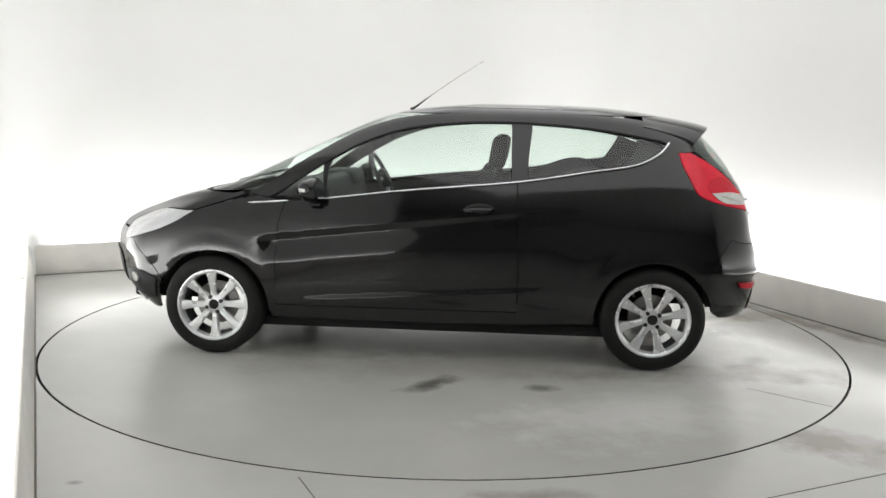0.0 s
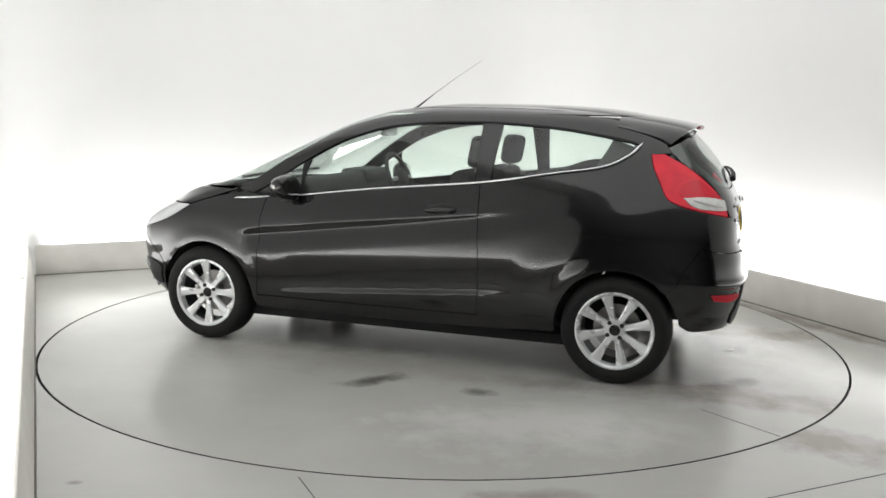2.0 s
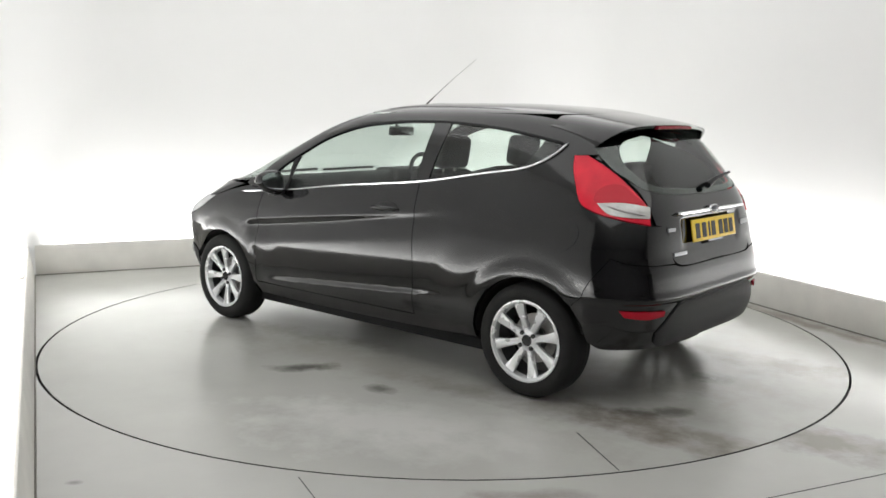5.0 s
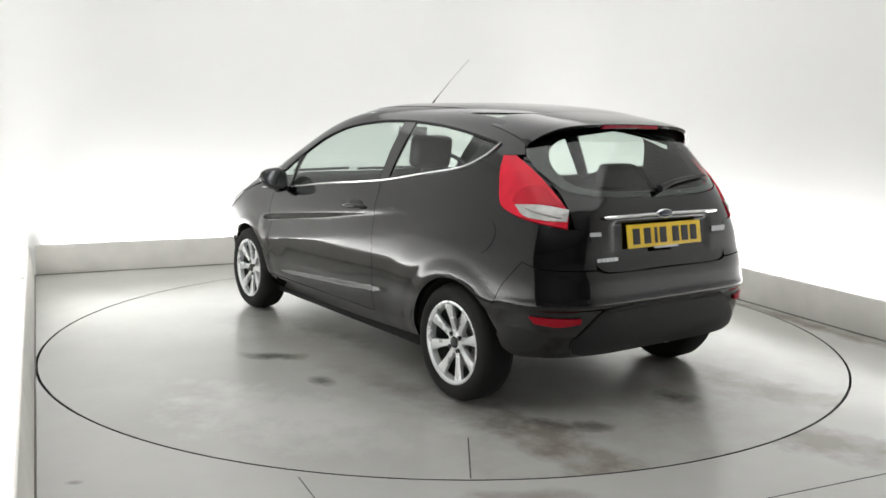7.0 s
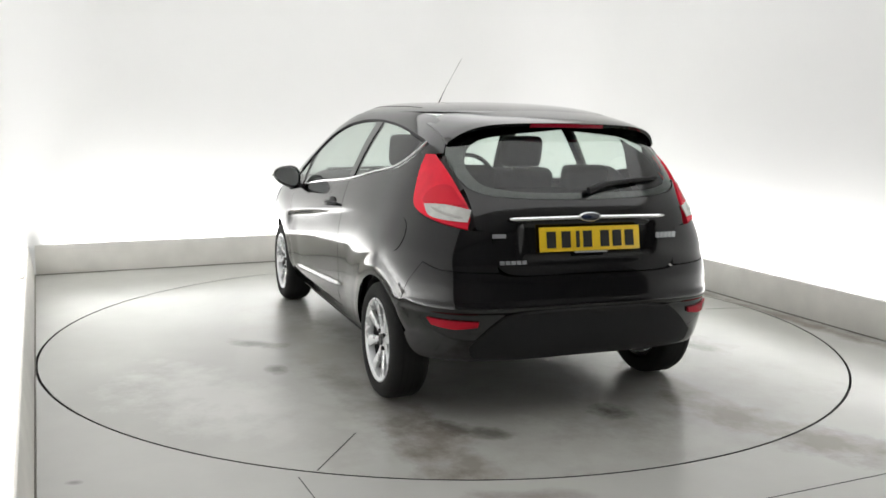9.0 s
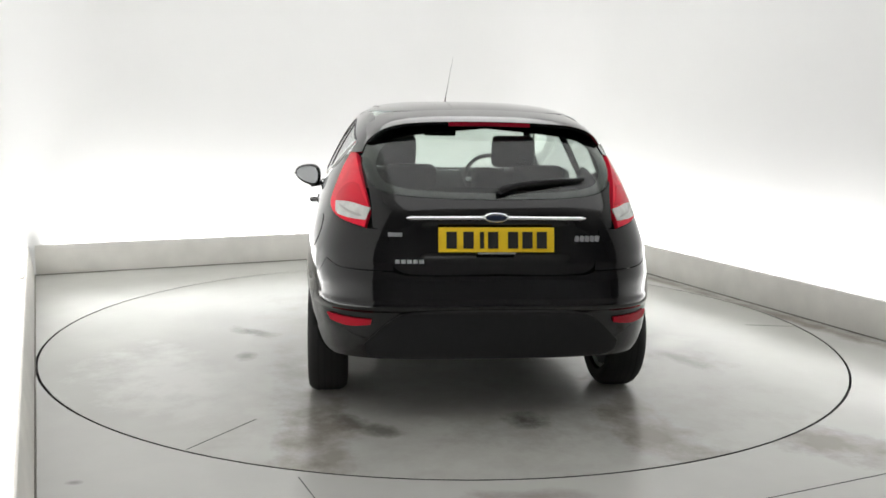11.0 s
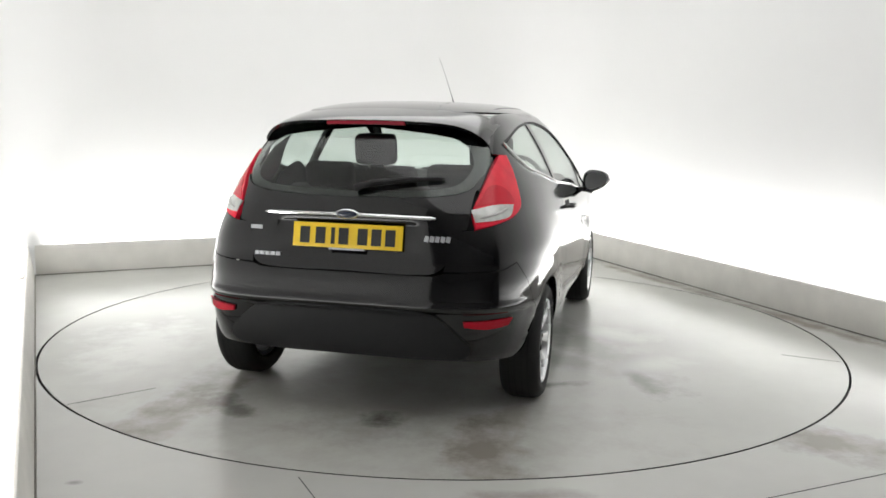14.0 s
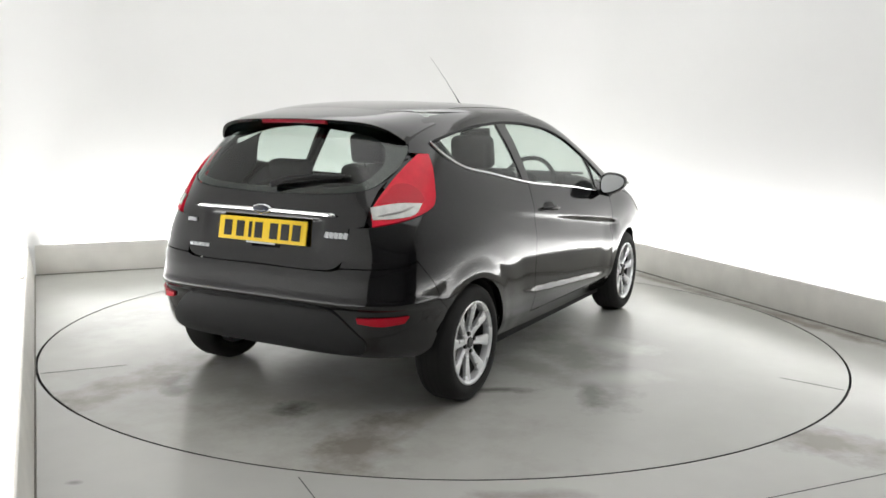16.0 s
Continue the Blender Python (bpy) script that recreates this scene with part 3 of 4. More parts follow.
def build_shell():
    for right in (False, True):
        # body side: sill, rear quarter, roof rail and windscreen pillar in one pressing
        loop = ([S(-0.925, 0.225, 1), S(-0.93, 0.302, 1), S(-0.5, 0.302), S(0.472, 0.302, 1), S(0.476, 0.64), S(0.466, 0.855), S(0.46, 1.03, 1), S(0.875, 1.092),
                 S(1.12, 1.132), S(1.233, 1.19)] + SIDE_TOP + [S(-1.0, 0.925, 1)] + A_PILLAR
                + [S(0.2, 1.405), S(0.7, 1.404), S(1.05, 1.392), S(1.25, 1.355), S(1.38, 1.295, 1), R(0.582, 1.21, 1), S(1.41, 1.207, 1)] + LAMP_FRONT + [R(0.478, 0.884, 1), R(0.458, 0.74), R(0.452, 0.705, 1), S(1.72, 0.715), S(1.635, 0.74, 1), S(1.56, 0.63), S(1.475, 0.50, 1)]
                + arch(REAR_AXLE, 38, 184)[1:] + [S(0.90, 0.25, 1), S(0.5, 0.228), S(-0.5, 0.215)])
        panel("side_panel", [loop], M["paint"], car, right, gap=0.0006, label="gloss black body side")
        panel("door", [[S(-0.905, 0.306, 1), S(-0.893, 0.44), S(-0.883, 0.69), S(-0.868, 0.80), S(-0.835, 0.892, 1), S(-0.614, 0.917), S(-0.217, 0.963),
                        S(0.456, 1.028, 1), S(0.463, 0.855), S(0.473, 0.64), S(0.469, 0.306, 1)]], M["paint"], car, right, label="gloss black side door")
        panel("front_wing", [[S(-0.9065, 0.30, 1), S(-0.8945, 0.44), S(-0.8845, 0.69), S(-0.8695, 0.80), S(-0.8365, 0.895, 1), S(-0.99, 0.925, 1), S(-1.2, 0.882), S(-1.37, 0.829, 1),
                              S(-1.462, 0.773), S(-1.565, 0.724), S(-1.70, 0.679), S(-1.77, 0.655, 1), S(-1.68, 0.55), S(-1.58, 0.43, 1)]
                             + arch(FRONT_AXLE, 155, -3)[1:] + [S(-0.935, 0.25, 1)]], M["paint"], car, right, label="gloss black front wing")
        # glass
        panel("door_window", [[S(-0.62, 0.922, 1), S(-0.217, 0.968), S(0.425, 1.03, 1), S(0.418, 1.2), S(0.412, 1.347, 1), S(0.077, 1.337), S(-0.18, 1.303),
                               S(-0.40, 1.232), S(-0.59, 1.128, 1), S(-0.612, 1.0)]], M["glass"], car, right, off=-0.006, rim=0.004, label="tinted side window")
        panel("quarterlight", [[S(-0.648, 0.922, 1), S(-0.635, 1.10, 1), S(-0.80, 0.992), S(-0.90, 0.922, 1)]], M["glass_rear"], car, right, off=-0.006, rim=0.004)
        panel("mirror_sail", [[S(-0.618, 0.92, 1), S(-0.61, 1.0), S(-0.588, 1.13, 1), S(-0.636, 1.102, 1), S(-0.652, 0.92, 1)]], M["plastic"], car, right, off=-0.003)
        panel("rear_side_window", [[S(0.515, 1.042, 1), S(0.875, 1.097), S(1.12, 1.137), S(1.233, 1.195), S(1.285, 1.25, 1), S(1.09, 1.288), S(0.904, 1.316), S(0.717, 1.334),
                                    S(0.535, 1.345, 1), S(0.525, 1.2)]], M["glass"], car, right, off=-0.006, rim=0.004, label="tinted rear side window")
        panel("window_border", [[S(0.428, 1.03, 1), S(0.513, 1.041, 1), S(0.523, 1.2), S(0.533, 1.347, 1), S(0.415, 1.35, 1), S(0.42, 1.2)]], M["gloss"], car, right, off=-0.002, label="gloss black window pillar")
        strip("belt_moulding", [S(-0.635, 0.913), S(-0.217, 0.963), S(0.456, 1.027), S(0.875, 1.092), S(1.115, 1.132), S(1.235, 1.19), S(1.297, 1.256)], M["chrome"], car, 0.011, right=right, label="chrome window moulding")
        strip("belt_moulding", [S(-1.05, 0.882), S(-0.95, 0.888), S(-0.82, 0.898)], M["chrome"], car, 0.014, right=right, label="chrome window moulding")
        strip("window_seal", [S(q[0], q[1]) for q in ((1.27, 1.262), (1.09, 1.296), (0.904, 1.324), (0.717, 1.342), (0.42, 1.356), (0.077, 1.345), (-0.18, 1.312), (-0.40, 1.241), (-0.59, 1.139), (-0.80, 1.005))],
              M["plastic"], car, 0.012, off=0.0, depth=0.003, right=right)
        # tail lamp
        lamp_ = panel("tail_lamp", [LAMP_FRONT + LAMP_REAR[1:-1]], M["red"], car, right, off=0.006, gap=0.003, rim=0.025, label="large red tail lamp")
        panel("inner_lens", [[S(1.505, 1.00), S(1.53, 1.06), S(1.60, 1.068), S(1.66, 1.02), S(1.70, 0.985, 1), S(1.62, 0.992), S(1.54, 0.985)]], M["red_inner"], lamp_, right, off=0.0085, gap=0.0, rim=0.004, grid=(0.014, 0.012), label="darker red round lens")
        panel("lens", [[S(1.525, 0.984, 1), S(1.63, 0.988), S(1.718, 0.970, 1), S(1.733, 0.918, 1), S(1.66, 0.924), S(1.58, 0.940)]], M["clear"], lamp_, right, off=0.010, gap=0.0, rim=0.006, grid=(0.012, 0.01), label="clear reversing lens")
        strip("lens_bar", [S(1.575, 0.972), S(1.64, 0.952), S(1.715, 0.934)], M["steel"], lamp_, 0.011, off=0.011, depth=0.002, right=right, label="grey line in the lens")
        panel("pillar_trim", [[S(1.27, 1.262, 1), S(1.42, 1.22), S(1.53, 1.155), S(1.635, 1.075), S(1.735, 0.965), S(1.75, 0.88, 1), S(1.25, 0.88, 1), S(1.06, 1.08, 1), S(1.06, 1.14), S(1.14, 1.31, 1)]], M["trim"], car, right, off=-0.045, rim=0.0, grid=(0.06, 0.05))
        panel("pillar_lining", [[S(1.31, 1.325, 1), S(1.30, 1.20, 1), S(1.40, 1.12), S(1.62, 1.04, 1), R(0.545, 1.08, 1), R(0.552, 1.19), R(0.52, 1.27), R(0.46, 1.325, 1)]], M["gloss"], car, right, off=-0.022, gap=0.0, rim=0.0, grid=(0.04, 0.03))
        panel("arch_lining", [[S(1.42, 0.56, 1), S(1.56, 0.68, 1), S(1.64, 0.60, 1), S(1.56, 0.36, 1), S(1.515, 0.36, 1), S(1.49, 0.47)]], M["dark"], car, right, off=-0.022, gap=0.0, rim=0.0, grid=(0.05, 0.04))
        # reflector low in the bumper
        panel("reflector", [[R(0.545, 0.492, 1), R(0.55, 0.468, 1), R(0.64, 0.458), R(0.715, 0.47, 1), R(0.73, 0.50, 1)]], M["red_dark"], car, right, off=0.012, gap=0.0, rim=0.01, grid=(0.015, 0.01), label="dark red rear reflector")
        # headlamp and fog lamp
        low = [front_S(-1.37, 0.828, 1), front_S(-1.462, 0.774), front_S(-1.565, 0.725), front_S(-1.70, 0.68), front_S(-1.79, 0.65), front_S(-1.87, 0.632, 1)]
        lamp_ = panel("headlamp", [low + [front_S(-1.86, 0.69), front_S(-1.77, 0.762), front_S(-1.66, 0.803), front_S(-1.55, 0.826)]], M["head"], car, right, front=True, off=0.004, label="clear swept-back headlamp")
        panel("fog_surround", [[front_S(-1.615, 0.42, 1), front_S(-1.72, 0.465), front_S(-1.87, 0.45, 1), front_S(-1.88, 0.335, 1), front_S(-1.72, 0.315), front_S(-1.625, 0.31, 1)]],
              M["plastic"], car, right, front=True, off=0.006, grid=(0.03, 0.014))
        panel("fog_lamp", [[front_S(-1.735, 0.42), front_S(-1.77, 0.45), front_S(-1.805, 0.42), front_S(-1.77, 0.39)]], M["clear"], car, right, front=True, off=0.014, grid=(0.015, 0.012), label="round clear fog lamp")
        # silver patch stands in for the highlight on the bumper's lower edge
        panel("lip_highlight", [[front_S(-1.70, 0.292), front_S(-1.79, 0.315), front_S(-1.86, 0.30), front_S(-1.80, 0.272)]], M["badge"], car, right, front=True, off=0.012, grid=(0.02, 0.012))
    panel("fuel_flap", [[S(1.40 + 0.078 * math.cos(a), 0.835 + 0.078 * math.sin(a)) for a in [2 * math.pi * i / 16 for i in range(16)]]], M["paint"], car,
          off=0.0022, gap=0.0, rim=0.004, grid=(0.03, 0.02), label="round black fuel filler flap")
    # rear bumper, wrapped round both corners
    half = [(0.0, 0.684, 1), R(0.40, 0.686), R(0.452, 0.70, 1), S(1.72, 0.713), S(1.635, 0.738, 1), S(1.56, 0.628), S(1.475, 0.498, 1)] + arch(REAR_AXLE, 38, 10, n=5)[1:] + [S(1.55, 0.33, 1), S(1.60, 0.30), S(1.70, 0.30), R(0.52, 0.300), R(0.35, 0.298), (0.0, 0.296, 1)]
    panel("rear_bumper", [both(half)], M["paint"], car, gap=0.0006, label="gloss black rear bumper")
    half = [(0.0, 0.535, 1), R(0.26, 0.532), R(0.40, 0.522), R(0.46, 0.49), R(0.575, 0.38, 1), R(0.56, 0.33), R(0.45, 0.308), (0.0, 0.303, 1)]
    panel("diffuser", [both(half)], M["plastic"], car, off=0.008, rim=0.02, label="matt black lower bumper insert")
    # tailgate
    half = [(0.0, 0.69, 1), R(0.385, 0.692)] + GATE_SIDE[1:5] + [R(0.570, 1.095, 1), R(0.53, 1.056), R(0.45, 1.033), R(0.30, 1.020), (0.0, 1.012, 1)]
    panel("tailgate", [both(half)], M["paint"], car, label="gloss black tailgate")
    half = [(0.0, 1.016, 1), R(0.30, 1.024), R(0.45, 1.037), R(0.53, 1.060), R(0.568, 1.11), R(0.585, 1.17), R(0.56, 1.25), R(0.43, 1.31), (0.0, 1.352, 1)]
    panel("rear_window", [both(half)], M["glass_rear"], car, off=-0.004, rim=0.004, label="tinted curved rear window")
    inner = [(0.0, 1.045, 1), R(0.33, 1.056), R(0.47, 1.080), R(0.515, 1.125), R(0.525, 1.18), R(0.49, 1.245), R(0.40, 1.29), (0.0, 1.335, 1)]
    panel("window_border", [both(half), both(inner)], M["gloss"], car, off=-0.008, rim=0.003, label="black border of the rear window")
    half = [(0.0, 1.338, 1), R(0.43, 1.298), R(0.545, 1.246), R(0.575, 1.18, 1), R(0.595, 1.195, 1), S(1.37, 1.295), S(1.27, 1.355), R(0.42, 1.38), (0.0, 1.398, 1)]
    panel("tailgate_frame", [both(half)], M["gloss"], car, off=-0.012, gap=0.0, rim=0.0, grid=(0.03, 0.02), label="gloss black frame above the rear window")
    # bonnet, windscreen, front bumper, grille
    half = [(0.0, 0.955, 1), front_S(-1.06, 0.932, 1), front_S(-1.2, 0.889), front_S(-1.37, 0.836, 1), front_S(-1.55, 0.832), front_S(-1.66, 0.808), front_S(-1.775, 0.767), front_S(-1.87, 0.70, 1), (0.0, 0.69, 1)]
    panel("bonnet", [both(half)], M["paint"], car, front=True, grid=(0.04, 0.006), label="gloss black bonnet")
    half = [(0.0, 0.972, 1)] + [(AMAX - q[0], q[1]) for q in A_PILLAR] + [(0.0, 1.398, 1)]
    panel("windscreen", [both([(q[0], q[1] + (0.006 if 0 < i < 7 else 0), *q[2:]) for i, q in enumerate(half)])], M["glass"], car, front=True, off=-0.004, rim=0.004, grid=(0.04, 0.014), label="clear curved windscreen")
    half = [(0.0, 0.685, 1), front_S(-1.875, 0.69, 1), front_S(-1.875, 0.63, 1), front_S(-1.772, 0.653, 1), front_S(-1.682, 0.548), front_S(-1.582, 0.428, 1),
            front_S(-1.605, 0.33), front_S(-1.62, 0.24, 1), front_S(-1.85, 0.22), (0.0, 0.20, 1)]
    panel("front_bumper", [both(half)], M["paint"], car, front=True, label="gloss black front bumper")
    half = [(0.0, 0.54, 1), front_S(-2.0, 0.53), front_S(-1.98, 0.34), (0.0, 0.30, 1)]
    panel("grille", [both(half)], M["plastic"], car, front=True, off=0.006)
    # roof
    rows = [1.404 + (TOP - 0.0003 - 1.404) * (1 - (1 - i / 14)**2) for i in range(15)]
    cols = 140
    ang = [AMAX * (2 * j / cols - 1) for j in range(cols)]
    aa, zz = np.meshgrid(ang, rows)
    aa = np.where(np.abs(aa) < 1e-6, 1e-6, aa)
    p, n = shell(aa, zz).reshape(-1, 3), shell_normal(aa, zz).reshape(-1, 3)
    n[-cols:] = (0, 0, 1)
    faces = [(i * cols + j, i * cols + (j + 1) % cols, (i + 1) * cols + (j + 1) % cols, (i + 1) * cols + j) for i in range(14) for j in range(cols)]
    faces.append(tuple(14 * cols + j for j in range(cols)))
    q = p[[faces[20][0], faces[20][1], faces[20][2]]]
    if np.dot(np.cross(q[1] - q[0], q[2] - q[0]), n[faces[20][0]]) < 0:
        faces = [f[::-1] for f in faces]
    mesh_object("roof", p, faces, M["paint"], car, n, label="gloss black roof")
    for s in (-1, 1):
        bm = tube([(x, s * 0.475, float(roof_z(x, 0.475)) - 0.0025 - 0.004 * max(0, (x - 0.8) / 0.2)) for x in np.linspace(-0.05, 1.0, 24)], 0.0042, 6)
        part("roof_moulding", bm, M["plastic"], car)
    build_spoiler()


def roof_z(x, y):
    """The height of the roof over (x, y)."""
    lo, hi = 1.3, TOP - 1e-4
    for _ in range(30):
        z = (lo + hi) / 2
        n = power(z)
        X = abs(x - XM) / ((rear_x(z) - XM) if x > XM else (XM - front_x(z)))
        if X**n + (abs(y) / half_w(z))**n < 1:
            lo = z
        else:
            hi = z
    return (lo + hi) / 2


def build_spoiler():
    ny, nx = 48, 10
    top, bot = [], []
    for i in range(ny + 1):
        y = -0.56 + 1.12 * i / ny
        u = abs(y) / 0.56
        x1 = 1.565 - 0.03 * u**2 - 0.09 * u**7
        x0 = 1.16
        z_end = 1.366 - 0.022 * u**2 - 0.075 * u**8
        zt, zb = [], []
        for j in range(nx + 1):
            t = j / nx
            x = x0 + (x1 - x0) * t
            z0 = float(roof_z(x0, min(abs(y), 0.55)))
            z = z0 - 0.004 + (z_end - z0 + 0.004) * (t**1.15)
            zt.append((x, y, z - 0.008 * t**8))
            zb.append((x - 0.012 * t, y, z - 0.010 - 0.018 * t * (1 - 0.3 * t)))
        top.append(zt)
        bot.append(zb)
    bm = bmesh.new()
    vt = [[bm.verts.new(v) for v in row] for row in top]
    vb = [[bm.verts.new(v) for v in row] for row in bot]
    for i in range(ny):
        for j in range(nx):
            bm.faces.new((vt[i][j], vt[i][j + 1], vt[i + 1][j + 1], vt[i + 1][j]))
            bm.faces.new((vb[i][j], vb[i + 1][j], vb[i + 1][j + 1], vb[i][j + 1]))
        bm.faces.new((vt[i][nx], vb[i][nx], vb[i + 1][nx], vt[i + 1][nx]))
    for i in (0, ny):
        for j in range(nx):
            bm.faces.new((vt[i][j], vb[i][j], vb[i][j + 1], vt[i][j + 1]))
    bmesh.ops.recalc_face_normals(bm, faces=bm.faces[:])
    spoiler = part("spoiler", bm, M["paint"], car, "gloss black roof spoiler")
    bm = bmesh.new()
    rows = []
    for i in range(17):
        y = -0.19 + 0.38 * i / 16
        x = 1.567 - 0.03 * (y / 0.56)**2
        rows.append([bm.verts.new(q) for q in [(a, b, c + 0.013 - 0.022 * (y / 0.56)**2) for a, b, c in ((x - 0.01, y, 1.344), (x + 0.003, y, 1.340), (x + 0.001, y, 1.325), (x - 0.02, y, 1.321))]])
    for p, q in zip(rows, rows[1:]):
        for k in range(3):
            bm.faces.new((p[k], p[k + 1], q[k + 1], q[k]))
    bm.faces.new(rows[0])
    bm.faces.new(rows[-1][::-1])
    bmesh.ops.recalc_face_normals(bm, faces=bm.faces[:])
    part("brake_lamp", bm, M["brake"], spoiler, "narrow red high brake lamp")


def build_wheel():
    """A wheel with its axle along y, outer side at -y."""
    w = empty("wheel")
    w.parent = car
    R0, half = 0.287, 0.0975
    prof = [(0.205, 0.085), (0.232, half), (0.262, half - 0.004), (0.279, half - 0.02), (R0, half - 0.04), (R0 + 0.001, 0), (R0, -half + 0.04),
            (0.279, -half + 0.02), (0.262, -half + 0.004), (0.232, -half), (0.205, -0.085), (0.197, -0.075)]
    part("tyre", lathe(prof, n=72), M["rubber"], w, "worn black rubber tyre")
    for y in (-0.045, -0.016, 0.016, 0.045):
        part("tread_groove", lathe([(R0 + 0.0025, y - 0.004), (R0 + 0.0025, y + 0.004)], n=72), M["dark"], w)
    rim = bmesh.new()
    lathe([(0.199, 0.07), (0.192, 0.0), (0.19, -0.05), (0.197, -0.075), (0.207, -0.083), (0.207, -0.089), (0.199, -0.09), (0.188, -0.082), (0.182, -0.06), (0.18, 0.06)], n=72, bm=rim)
    part("rim", rim, M["alloy"], w, "bright silver rim")
    part("barrel", lathe([(0.181, -0.05), (0.178, 0.06)], n=48), M["alloy_dark"], w)
    for i in range(8):
        bm = bmesh.new()
        prev = None
        for r, wd, y, th in ((0.036, 0.021, -0.060, 0.03), (0.07, 0.0165, -0.063, 0.026), (0.11, 0.018, -0.069, 0.024), (0.15, 0.0235, -0.075, 0.022), (0.187, 0.031, -0.080, 0.02)):
            ring = [bm.verts.new(v) for v in ((r, y + th, -wd), (r, y + 0.005, -wd), (r, y, -wd * 0.55), (r, y + 0.0028, 0), (r, y, wd * 0.55), (r, y + 0.005, wd), (r, y + th, wd))]
            if prev:
                for k in range(6):
                    bm.faces.new((prev[k], prev[k + 1], ring[k + 1], ring[k]))
            prev = ring
        bmesh.ops.recalc_face_normals(bm, faces=bm.faces[:])
        bmesh.ops.transform(bm, matrix=Matrix.Rotation(2 * math.pi * (i + 0.5) / 8, 4, "Y"), verts=bm.verts[:])
        part("spoke", bm, M["alloy"], w)
    part("hub", lathe([(0.0, -0.066), (0.03, -0.066), (0.052, -0.062), (0.06, -0.052), (0.06, -0.02)], n=36), M["alloy"], w)
    part("hub_cap", lathe([(0.0, -0.0735), (0.025, -0.0725), (0.030, -0.065)], n=28), M["gloss"], w, "small dark hub cap")
    for i in range(4):
        a = radians(45 + 90 * i)
        m = Matrix.Translation((0.046 * math.cos(a), 0, 0.046 * math.sin(a)))
        part("wheel_nut", lathe([(0.0, -0.072), (0.0105, -0.072), (0.012, -0.068), (0.0095, -0.05)], m, 10), M["ink"], w)
    part("brake_disc", lathe([(0.0, 0.0), (0.07, 0.0), (0.07, 0.012), (0.125, 0.012), (0.125, 0.03)], n=40), M["steel"], w)
    return w


def build_wheels():
    first = build_wheel()
    y = -0.742
    first.matrix_basis = pose(REAR_AXLE, y, HUB + 0.003, 0, 8)
    copy_thing(first, pose(FRONT_AXLE, y, HUB + 0.003, 0, 20))
    copy_thing(first, pose(REAR_AXLE, -y, HUB + 0.003, 0, 30, 180))
    copy_thing(first, pose(FRONT_AXLE, -y, HUB + 0.003, 0, 14, 180))
    for axle in (REAR_AXLE, FRONT_AXLE):
        for s in (-1, 1):
            bm = lathe([(0.325, -0.15), (0.335, -0.02), (0.335, 0.32)], Matrix.Translation((axle, s * 0.66, HUB)) @ Matrix.Diagonal((1, -s if s > 0 else 1, 1, 1)) @ Matrix.Rotation(radians(-20 if axle > 0 else 0), 4, "Y"), 32, 160)
            part("wheel_arch_liner", bm, M["dark"], car)
    part("underbody", box(2.1, 1.42, 0.06, pose(-0.02, 0, 0.185), 0.01), M["dark"], car)
    part("underbody", box(0.5, 1.0, 0.12, pose(1.45, 0, 0.38), 0.02), M["dark"], car)
    part("underbody", box(0.5, 1.2, 0.12, pose(-1.58, 0, 0.34), 0.02), M["dark"], car)


